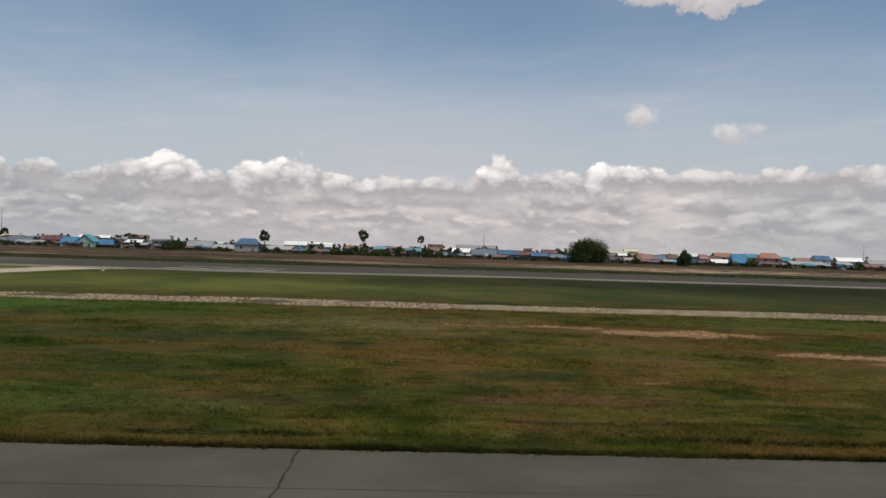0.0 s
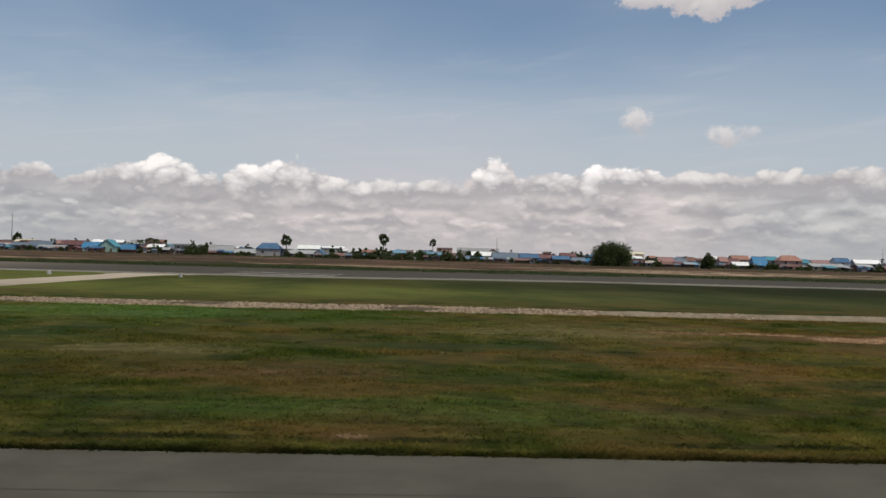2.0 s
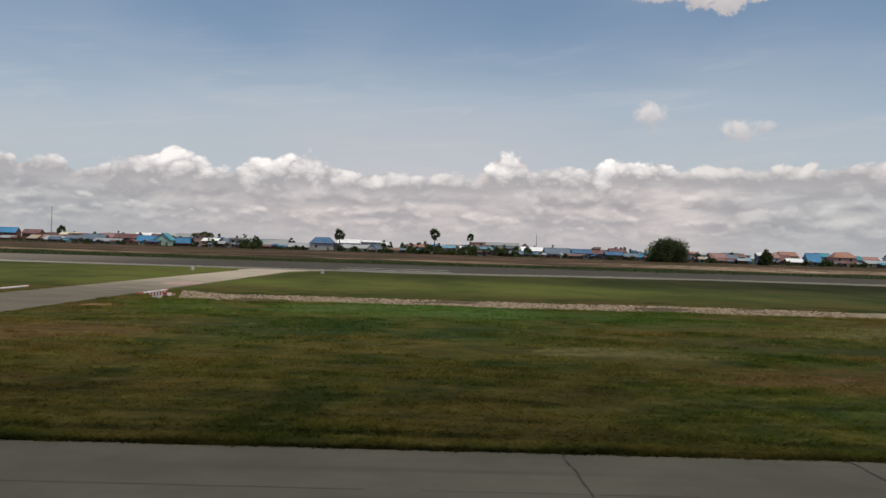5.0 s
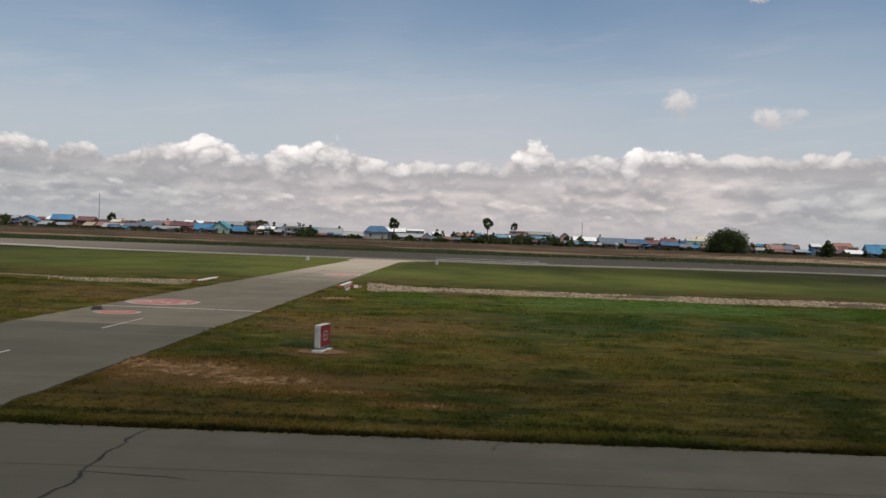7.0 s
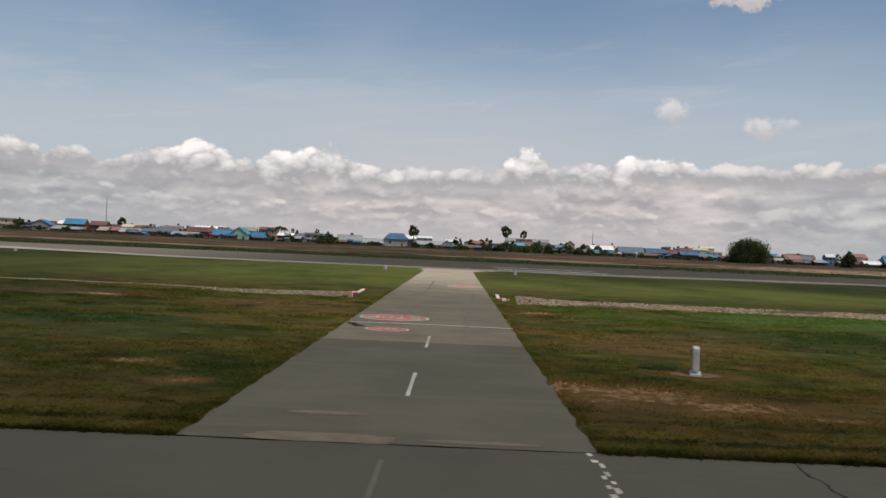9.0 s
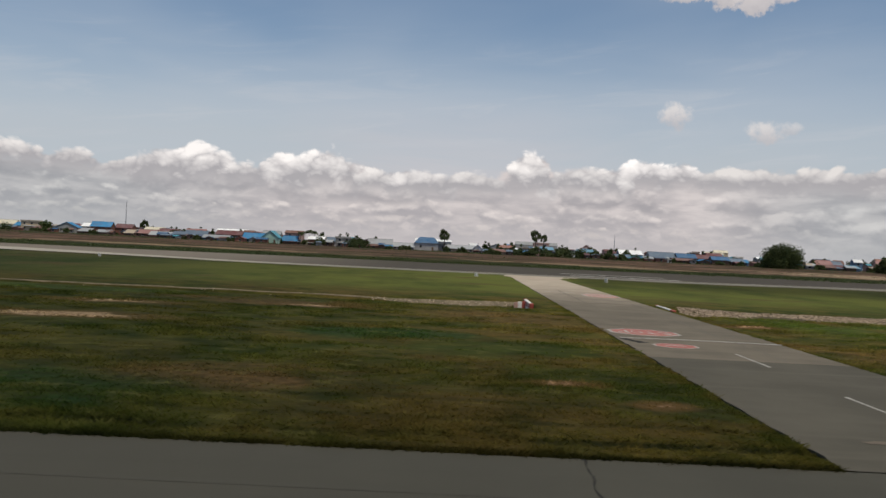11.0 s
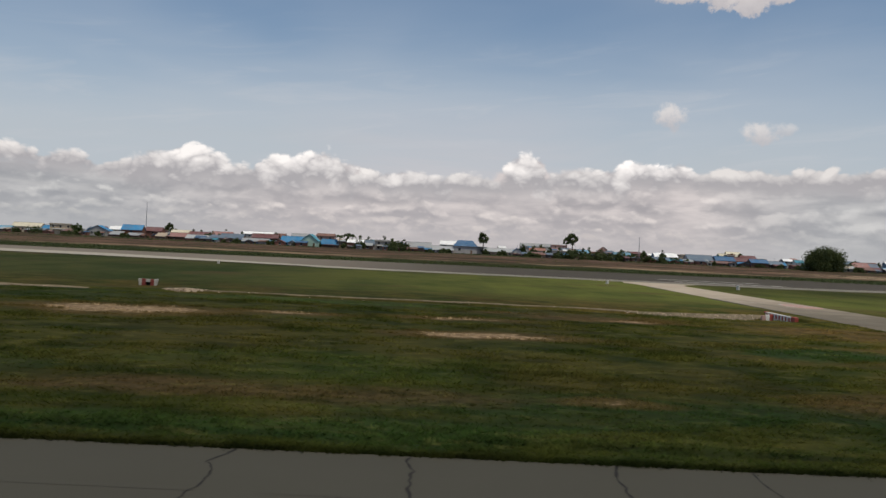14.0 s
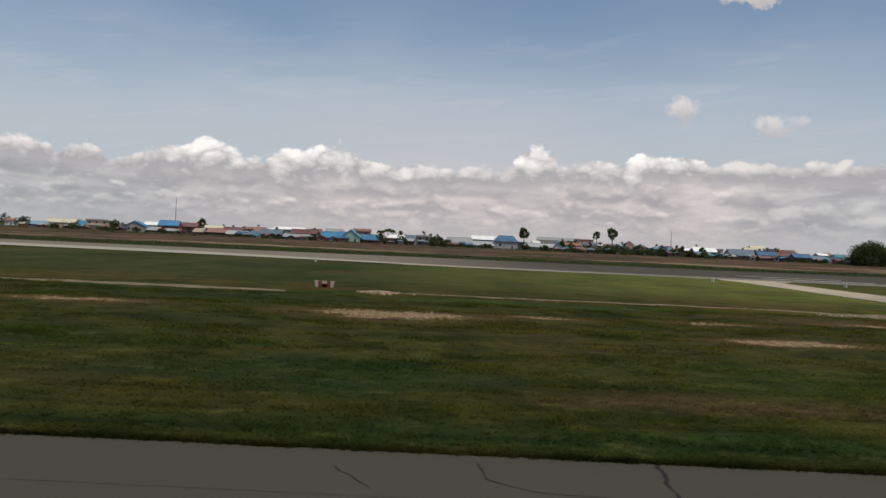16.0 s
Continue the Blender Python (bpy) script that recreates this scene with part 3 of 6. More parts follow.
    return colour, fine_


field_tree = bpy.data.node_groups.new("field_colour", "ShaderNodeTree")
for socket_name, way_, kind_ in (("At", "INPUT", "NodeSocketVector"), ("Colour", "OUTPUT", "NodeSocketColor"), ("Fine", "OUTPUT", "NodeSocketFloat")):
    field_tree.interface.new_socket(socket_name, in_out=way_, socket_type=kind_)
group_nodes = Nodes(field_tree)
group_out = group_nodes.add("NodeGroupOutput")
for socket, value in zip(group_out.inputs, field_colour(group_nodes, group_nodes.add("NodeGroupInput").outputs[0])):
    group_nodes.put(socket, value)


def field_material(name, gain):
    m = bpy.data.materials.new(name)
    m.use_nodes = True
    n = Nodes(m.node_tree)
    shader = m.node_tree.nodes["Principled BSDF"]
    g = n.add("ShaderNodeNewGeometry")
    group = n.add("ShaderNodeGroup")
    group.node_tree = field_tree
    n.put(group.inputs[0], g.outputs["Position"])
    colour, fine_ = group.outputs[0], group.outputs[1]
    if gain:
        v = n.math("ADD", 1.75, n.math("MULTIPLY", g.outputs["Random Per Island"], gain))
        colour = n.mix(1.0, colour, n.vec(n.math("MULTIPLY", v, 0.94), v, v), "MULTIPLY")
    n.put(shader.inputs["Base Color"], colour)
    shader.inputs["Roughness"].default_value = 0.95
    shader.inputs["Specular IOR Level"].default_value = 0.05
    if gain:
        leafy = n.add("ShaderNodeBsdfTranslucent")
        n.put(leafy.inputs[0], colour)
        both = n.add("ShaderNodeMixShader")
        both.inputs[0].default_value = 0.5
        n.tree.links.new(shader.outputs[0], both.inputs[1])
        n.tree.links.new(leafy.outputs[0], both.inputs[2])
        n.tree.links.new(both.outputs[0], m.node_tree.nodes["Material Output"].inputs[0])
    if not gain:
        b = n.add("ShaderNodeBump")
        b.inputs["Strength"].default_value = 0.7
        b.inputs["Distance"].default_value = 0.06
        n.put(b.inputs["Height"], n.math("ADD", fine_, n.noise(g.outputs["Position"], 0.8, 4.0)))
        n.put(shader.inputs["Normal"], b.outputs[0])
    return m


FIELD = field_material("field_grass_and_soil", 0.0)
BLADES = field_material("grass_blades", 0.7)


def pavement_material(name, dark, light, stain, west=None, span=(10.0, -70.0), far=None):
    """Aged paving: aggregate grain, cloudy stains, rubber and dust streaks along x; west recolours it towards -x, far
    paints a glancing sheen into it.
    """
    m = bpy.data.materials.new(name)
    m.use_nodes = True
    n = Nodes(m.node_tree)
    shader = m.node_tree.nodes["Principled BSDF"]
    at = n.add("ShaderNodeNewGeometry").outputs["Position"]
    x, y, _ = n.split(at)
    grain = n.noise(at, 14.0, 3.0, 0.7)
    cloudy = n.noise(at, 0.28, 5.0, 0.6)
    streak = n.noise(n.times(at, (0.05, 1.0, 1.0)), 0.9, 4.0, 0.6)
    fac = n.math("ADD", n.step(cloudy, 0.3, 0.7, 0.0, 0.7), n.math("MULTIPLY", n.math("SUBTRACT", grain, 0.4), 0.8), clamp=True)
    colour = n.mix(fac, dark, light)
    colour = n.mix(n.step(streak, 0.52, 0.72, 0.0, 0.55), colour, stain)
    if west:
        colour = n.mix(n.step(n.math("ADD", x, n.math("MULTIPLY", cloudy, 20.0)), span[0], span[1], 0.0, 0.9), colour, west)
    # sheen of the glancing view painted as paler asphalt with growing y
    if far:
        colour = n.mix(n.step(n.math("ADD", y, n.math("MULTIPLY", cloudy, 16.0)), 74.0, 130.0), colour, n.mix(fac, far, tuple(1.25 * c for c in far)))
    n.put(shader.inputs["Base Color"], colour)
    n.put(shader.inputs["Roughness"], n.math("ADD", 0.80, n.math("MULTIPLY", grain, 0.15)))
    shader.inputs["Specular IOR Level"].default_value = 0.12
    b = n.add("ShaderNodeBump")
    b.inputs["Strength"].default_value = 0.25
    b.inputs["Distance"].default_value = 0.01
    n.put(b.inputs["Height"], grain)
    n.put(shader.inputs["Normal"], b.outputs[0])
    return m


TAXIWAY = pavement_material("taxiway_paving", (0.070, 0.066, 0.051), (0.112, 0.106, 0.082), (0.058, 0.055, 0.042), (0.061, 0.058, 0.046), (40.0, -40.0))
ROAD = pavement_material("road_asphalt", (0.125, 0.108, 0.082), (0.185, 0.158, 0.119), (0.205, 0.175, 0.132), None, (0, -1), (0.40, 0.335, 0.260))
ROAD_NEW = pavement_material("newer_asphalt", (0.080, 0.073, 0.056), (0.112, 0.101, 0.078), (0.124, 0.111, 0.086))
RUNWAY = pavement_material("runway_asphalt", (0.056, 0.048, 0.037), (0.084, 0.071, 0.054), (0.125, 0.104, 0.078), (0.205, 0.174, 0.138), (-28.0, -90.0))
SHOULDER = pavement_material("runway_shoulder", (0.18, 0.163, 0.134), (0.25, 0.228, 0.19), (0.22, 0.20, 0.166), (0.40, 0.36, 0.30), (-20.0, -90.0))


# ---- mesh helpers ----
def mesh_from(name, verts, faces, mat, smooth=False):
    me = bpy.data.meshes.new(name)
    me.from_pydata([tuple(v) for v in verts], [], [tuple(f) for f in faces])
    me.materials.append(mat)
    if smooth:
        me.polygons.foreach_set("use_smooth", [True] * len(me.polygons))
    me.update()
    return me


def part(name, bm, mat, parent, label=""):
    """Links a bmesh as one mesh object under a thing or a part."""
    me = bpy.data.meshes.new(name)
    bmesh.ops.recalc_face_normals(bm, faces=bm.faces[:])
    bm.to_mesh(me)
    bm.free()
    me.materials.append(mat)
    ob = new(name, me)
    ob.parent = parent
    if label:
        ob["label"] = label
    return ob


def part_mesh(name, me, parent, label=""):
    ob = new(name, me)
    ob.parent = parent
    if label:
        ob["label"] = label
    return ob


def box(x0, x1, y0, y1, z0, z1, bevel=0.0, bm=None):
    """A box with softened edges, as a bmesh."""
    out = bm or bmesh.new()
    made = bmesh.ops.create_cube(out, size=1.0, matrix=Matrix.Translation(((x0 + x1) / 2, (y0 + y1) / 2, (z0 + z1) / 2)) @
                                 Matrix.Diagonal((x1 - x0, y1 - y0, z1 - z0, 1)))
    if bevel:
        edges = {e for v in made["verts"] for e in v.link_edges}
        bmesh.ops.bevel(out, geom=list(edges), offset=bevel, segments=1, affect="EDGES")
    return out


def thing(name, x, y, z, label, category, group="", kind="", turn=0):
    ob = new(name)
    ob.matrix_world = pose(x, y, z, 0, 0, turn)
    return tagged(ob, label, category, group, kind)


def tube(points, radii, sides=7, bm=None):
    """A tapered round limb along points."""
    out = bm or bmesh.new()
    rings = []
    for i, p in enumerate(points):
        p = Vector(p)
        along = (Vector(points[min(i + 1, len(points) - 1)]) - Vector(points[max(i - 1, 0)])).normalized()
        side = along.orthogonal().normalized()
        other = along.cross(side)
        rings.append([out.verts.new(p + radii[i] * (math.cos(a) * side + math.sin(a) * other))
                      for a in [2 * math.pi * k / sides for k in range(sides)]])
    for r0, r1 in zip(rings, rings[1:]):
        best = min(range(sides), key=lambda s: sum((r0[k].co - r1[(k + s) % sides].co).length for k in range(sides)))
        r1[:] = r1[best:] + r1[:best]
        for k in range(sides):
            out.faces.new((r0[k], r0[(k + 1) % sides], r1[(k + 1) % sides], r1[k]))
    out.faces.new(rings[-1])
    return out


# ---- ground ----
ROAD_WEST, ROAD_EAST = (-25.1, -22.0), (-16.0, -13.8)   # road edges at y 19 and y 157


def road_edge(pair, y):
    return pair[0] + (pair[1] - pair[0]) * (y - 19) / 138


def base_height(y):
    """The broad fall to the runway and the bank up to the houses."""
    if y < 19:
        return 0.0
    if y < 215:
        return -0.0030 * (y - 19)
    s = min(max((y - 215) / 197, 0), 1)
    return -0.588 + 1.888 * s * s * (3 - 2 * s)


def ditch_depth(x):
    if x > -14.3:
        return 1.05
    if x > -26.35:
        return 0.0
    return 1.0 - 0.5 * min((-26 - x) / 34, 1)


def ditch_bend(x):
    """The silted western ditch bends a little towards the taxiway."""
    return -3.4 * min(max((-40 - x) / 50, 0), 1)


def ditch_widening(x):
    """How far the far bank draws back beside the culvert walls."""
    if x < -26.35:
        return 2.4 * min(max((x + 36) / 8, 0), 1)
    return 3.4 * min(max((-8.5 - x) / 4.5, 0), 1) if x > -14.3 else 0.0


def ditch_shift(x):
    return ditch_bend(x) + ditch_widening(x)


def ditch_profile(x, y):
    d = ditch_depth(x)
    y -= ditch_bend(x)
    wob = 0.35 * math.sin(x * 0.13) + 0.2 * math.sin(x * 0.37 + 1)
    near, low0, low1, far = 66.9 + wob, 69.8, 71.8, 74.2
    if x < -26:
        f = min(max((x + 58) / 20, 0), 1)
        near, low0, low1, far = 70.4 + wob * 0.5 - 4.2 * f, 71.4 - 1.6 * f, 72.2 - 0.4 * f, 73.6 + 0.4 * f
    low1 += ditch_widening(x)
    far += ditch_widening(x)
    if y <= near or y >= far:
        return 0.0
    if y < low0:
        return -d * (y - near) / (low0 - near)
    if y <= low1:
        return -d
    return -d * (far - y) / (far - low1)


def ground_z(x, y):
    z = base_height(y)
    if y < 18.97 or 155.5 < y < 253:
        return z - 0.08
    if road_edge(ROAD_WEST, y) - 0.1 < x < road_edge(ROAD_EAST, y) + 0.1 and y < 160:
        return z - 0.08
    bumps = noise.noise((x * 0.35, y * 0.35, 0)) * 0.05 + noise.noise((x * 0.09, y * 0.09, 5)) * 0.07
    fade = min(max((y - 19) / 6, 0), 1)
    z -= 0.07 * math.exp(-((y - 20.4) / 0.35) ** 2)
    z -= 0.3 * math.exp(-((x + 82.6) / 3.2) ** 2 - ((y - 76.5) / 4.5) ** 2)   # hollow before the small culvert
    if y > 260:
        bumps *= 2.5
    return z + bumps * fade + ditch_profile(x, y)


def spread(*runs):
    out = []
    for a, b, n in runs:
        out += [a + (b - a) * i / n for i in range(n)]
    return out + [runs[-1][1]]


xs = spread((-4500, -900, 12), (-900, -320, 24), (-320, -140, 60), (-140, -26.4, 150), (-26.4, -26.3, 1), (-26.3, -14.35, 16), (-14.35, -14.25, 1),
            (-14.25, 110, 160), (110, 320, 60), (320, 900, 24), (900, 4500, 12))
ys = spread((-1500, -60, 8), (-60, 18.9, 8), (18.9, 19.05, 1), (19.05, 40, 30), (40, 65.5, 30), (65.5, 76, 30), (76, 100, 20), (100, 155.4, 24),
            (155.4, 155.6, 1), (155.6, 252.9, 10), (252.9, 253.1, 1), (253.1, 300, 18), (300, 440, 36), (440, 900, 16), (900, 4800, 14))
gv = [(x, y, ground_z(x, y)) for y in ys for x in xs]
nx = len(xs)
gf = [(j * nx + i, j * nx + i + 1, (j + 1) * nx + i + 1, (j + 1) * nx + i) for j in range(len(ys) - 1) for i in range(nx - 1)]
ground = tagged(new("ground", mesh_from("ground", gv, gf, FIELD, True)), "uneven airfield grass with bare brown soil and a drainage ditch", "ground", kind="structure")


# ---- paving ----
def strip(name, edge0, edge1, y_list, lift, mat, ragged=0.0, seed=0.0, skirt=0.12):
    """A paved strip between two edges x = f(y), with thickness at its sides."""
    verts, faces = [], []
    for y in y_list:
        z = base_height(y) + lift
        a = edge0(y) + ragged * noise.noise((y * 0.9, seed, 0)) + 0.5 * ragged * noise.noise((y * 3.1, seed, 4))
        b = edge1(y) + ragged * noise.noise((y * 0.9, seed + 9, 0)) + 0.5 * ragged * noise.noise((y * 3.1, seed + 9, 4))
        verts += [(a, y, z - skirt), (a, y, z), (a + (b - a) * 0.33, y, z), (a + (b - a) * 0.66, y, z), (b, y, z), (b, y, z - skirt)]
    for j in range(len(y_list) - 1):
        for i in range(5):
            k = j * 6 + i
            faces.append((k, k + 1, k + 7, k + 6))
    return mesh_from(name, verts, faces, mat)


taxi_xs = spread((-700, -140, 20), (-140, 110, 500), (110, 700, 20))
tv = []
for x in taxi_xs:
    edge = 19.0 + 0.09 * noise.noise((x * 0.7, 2, 0)) + 0.07 * noise.noise((x * 2.9, 3, 0))
    tv += [(x, -14.0, -0.3), (x, -14.0, 0.0), (x, 8.0, 0.0), (x, edge, 0.0), (x, edge, -0.3)]
tf = [(j * 5 + i, (j + 1) * 5 + i, (j + 1) * 5 + i + 1, j * 5 + i + 1) for j in range(len(taxi_xs) - 1) for i in range(4)]
taxiway = tagged(new("taxiway_pavement", mesh_from("taxiway_pavement", tv, tf, TAXIWAY)), "worn grey taxiway paving with cracks and joints", "taxiway", kind="structure")

road_ys = spread((19.1, 38.2, 60))
road = tagged(new("road_near", strip("road_near", lambda y: road_edge(ROAD_WEST, y), lambda y: road_edge(ROAD_EAST, y), road_ys, 0.004, ROAD_NEW, 0.12, 1.0)),
              "darker resurfaced asphalt of the access road", "road", kind="structure")
road_ys = spread((38.2, 60, 50), (60, 140, 90), (140, 156.6, 30))


def flare(y):
    return max(0.0, (y - 143) / 13.5) ** 2 * 6.0


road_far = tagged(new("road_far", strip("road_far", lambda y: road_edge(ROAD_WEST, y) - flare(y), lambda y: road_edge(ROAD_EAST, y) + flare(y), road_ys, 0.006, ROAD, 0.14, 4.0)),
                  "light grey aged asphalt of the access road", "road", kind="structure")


def band(name, y0, y1, x0, x1, lift, mat, label, category):
    bm = bmesh.new()
    cols = spread((x0, x1, max(1, int((x1 - x0) / 16))))
    rows_ = [(y0, -0.25), (y0, 0.0), ((y0 + y1) / 2, 0.0), (y1, 0.0), (y1, -0.25)]
    def drift(x, k):
        s = min(max((-60 - x) / 80, 0), 1)
        e = min(max((x - 5) / 60, 0), 1)
        return 15.0 * e * e * (3 - 2 * e) + s * s * (3 - 2 * s) * (24.0 if k < 2 else (-8.0 if k > 2 and y1 > 200 else (24.0 if k > 2 else 8.0)))

    grid = [[bm.verts.new((x, y + drift(x, k) + (0.25 * noise.noise((x * 0.2, y, 0)) if 0 < k < 4 and k != 2 else 0), base_height(y) + lift + dz_)) for x in cols]
            for k, (y, dz_) in enumerate(rows_)]
    for a, b in zip(grid, grid[1:]):
        for i in range(len(cols) - 1):
            bm.faces.new((a[i], a[i + 1], b[i + 1], b[i]))
    ob = part(name, bm, mat, None)
    return tagged(ob, label, category, kind="structure")


shoulder_near = band("runway_shoulder", 156.5, 165.0, -1600, 1600, 0.012, SHOULDER, "pale paved shoulder along the runway", "runway")
runway = band("runway", 165.0, 235.0, -1600, 1600, 0.010, RUNWAY, "dark asphalt runway, paler to one end", "runway")


# ---- markings, joints and cracks ----
def ribbon(points, width, z=None, jitter=0.0):
    """A flat ribbon along points, lying on the paving."""
    bm = bmesh.new()
    left, right = [], []
    for i, (x, y) in enumerate(points):
        ax, ay = points[max(i - 1, 0)]
        bx, by = points[min(i + 1, len(points) - 1)]
        d = Vector((bx - ax, by - ay)).normalized()
        half = width / 2 * (1 + jitter * noise.noise((x * 2.7, y * 2.7, 1)))
        h = base_height(y) + 0.012 if z is None else z
        left.append(bm.verts.new((x - d.y * half, y + d.x * half, h)))
        right.append(bm.verts.new((x + d.y * half, y - d.x * half, h)))
    for i in range(len(points) - 1):
        bm.faces.new((left[i], right[i], right[i + 1], left[i + 1]))
    return bm


def crack(points, width, wander=0.12, step=0.07):
    """A wandering crack through given places."""
    fine = []
    for (x0, y0), (x1, y1) in zip(points, points[1:]):
        n = max(2, int(math.hypot(x1 - x0, y1 - y0) / step))
        for i in range(n):
            s = i / n
            x, y = x0 + (x1 - x0) * s, y0 + (y1 - y0) * s
            fine.append((x + wander * (noise.noise((y * 1.1, x * 1.1, 3)) + 0.30 * noise.noise((y * 3.1, x * 3.3, 8)) + 0.16 * noise.noise((y * 9.0, x * 9.0, 2))),
                         y + wander * 0.8 * noise.noise((x * 2.3, y * 1.3, 6))))
    fine.append(points[-1])
    part("crack", ribbon(fine, width * 0.62, 0.005, 1.1), CRACK, taxiway)


for cx, lean, cw, stray in ((40.4, -0.05, 0.06, 0.07), (18.35, 0.05, 0.05, 0.08), (12.1, 0.0, 0.05, 0.10), (-11.9, 0.15, 0.085, 0.22), (-30.75, -0.2, 0.06, 0.10), (-49.3, -0.15, 0.05, 0.10),
                            (-56.4, 0.1, 0.085, 0.22), (-66.8, -0.1, 0.095, 0.20), (-84.5, 0.2, 0.07, 0.18)):
    crack([(cx, 19.0), (cx + lean, 15.2), (cx + lean * 2, 9.0)], cw, stray)
crack([(-60.1, 19.0), (-60.3, 17.8), (-60.0, 17.0), (-60.2, 14.8)], 0.08, 0.2)
crack([(-52.2, 19.0), (-52.4, 17.7), (-52.2, 15.0)], 0.08, 0.2)
crack([(-70.5, 18.4), (-70.35, 17.3), (-69.5, 16.6), (-68.6, 16.5), (-67.0, 16.5)], 0.06, 0.08)
crack([(-73.2, 17.7), (-72.8, 17.0), (-72.4, 16.4)], 0.05, 0.15)
crack([(-3.9, 19.0), (-4.4, 18.1)], 0.04, 0.2)
crack([(-11.9, 15.6), (-10.6, 15.5), (-9.6, 15.3)], 0.04, 0.1)
for jx0, jx1 in ((-82.0, -60.0), (-59.0, -27.0), (-15.8, 8.0), (9.0, 60.0)):
    part("joint", ribbon([(jx0 + (jx1 - jx0) * i / 60, 15.95 + 0.03 * noise.noise((i * 0.5, jx0, 0))) for i in range(61)], 0.03, 0.004, 0.8), JOINT, taxiway)
part("joint", ribbon([(-24.9 + 9.0 * i / 30, 19.05 + 0.03 * noise.noise((i * 0.6, 4, 0))) for i in range(31)], 0.04, 0.008, 0.8), JOINT, taxiway)

# the chipped remains of a white line across the taxiway mouth
chips = random.Random(4)
for i in range(22):
    py = 18.95 - 0.30 * i + chips.uniform(-0.05, 0.05)
    if i in (1, 4, 12, 17):
        continue   # worn away
    px = -16.11 - 0.008 * i + (0.065 if i % 2 else -0.065) + chips.uniform(-0.02, 0.02)
    a, b = chips.uniform(0.045, 0.075), chips.uniform(0.11, 0.20)
    bm = bmesh.new()
    outline = [(-a, -b), (-a * 0.2, -b * 1.08), (a, -b * 0.9), (a * 1.08, 0.0), (a * 0.9, b), (a * 0.1, b * 0.92), (-a, b), (-a * 0.9, b * 0.1)]
    bm.faces.new([bm.verts.new((px + ox * chips.uniform(0.8, 1.1), py + oy * chips.uniform(0.8, 1.1), 0.006)) for ox, oy in outline])
    part("paint_chip", bm, WHITE_PAINT if chips.random() < 0.6 else DUSTY_PAINT, taxiway)


def worn_bar(xa, xb, y, wd):
    """A painted bar rubbed down to a ragged, rounded patch."""
    bm = bmesh.new()
    rim = []
    for k in range(48):
        a = 2 * math.pi * k / 48
        ca, sa = math.cos(a), math.sin(a)
        rag = 1 + 0.22 * noise.noise((ca * 3 + xa, sa * 3, y)) + 0.12 * noise.noise((ca * 9, sa * 9 + xa, y))
        rim.append(bm.verts.new(((xa + xb) / 2 + (xb - xa) / 2 * rag * math.copysign(abs(ca) ** 0.6, ca), y + wd / 2 * rag * math.copysign(abs(sa) ** 0.7, sa), base_height(y) + 0.012)))
    bm.faces.new(rim)
    return bm


# faded yellow bars at the mouth of the road
for y0, xa, xb, wd in ((22.08, -23.2, -21.1, 0.42), (19.42, -23.6, -20.4, 0.85), (19.5, -19.7, -17.2, 0.30)):
    tagged(part("yellow_mark", worn_bar(xa, xb, y0, wd), YELLOW_PAINT, None),
           "faded yellow paint bar on the asphalt", "road marking", "faded yellow bars", "structure")

# centre dashes and the stop line
for y0, y1 in ((13.2, 17.7), (24.9, 29.3), (36.4, 40.9)):
    xa = -20.5 + 0.028 * (y0 - 19)
    tagged(part("centre_dash", ribbon([(xa, y0), (xa + 0.04, (y0 + y1) / 2), (xa + 0.09, y1)], 0.115, None, 0.3), FADED_PAINT if y0 < 19 else WHITE_PAINT, None),
           "worn white centre dash on the access road", "road marking", "centre dashes", "structure")
tagged(part("stop_line", ribbon([(-24.25 + 8.75 * i / 24, 46.45 + 0.25 * math.sin(math.pi * i / 24)) for i in range(25)], 0.30, None, 0.2), WHITE_PAINT, None),
       "white stop line across the access road", "road marking", kind="structure")
tagged(part("stop_line", ribbon([(-22.6 + 3.6 * i / 10, 96.3) for i in range(11)], 0.45, None, 0.2), WHITE_PAINT, None),
       "worn white stop line across one lane", "road marking", kind="structure")
tagged(part("edge_line", ribbon([(-22.0 + 7.6 * i / 10, 141.5) for i in range(11)], 0.9, None, 0.2), PINK_PAINT, None),
       "faded red bar where the road meets the runway", "road marking", kind="structure")


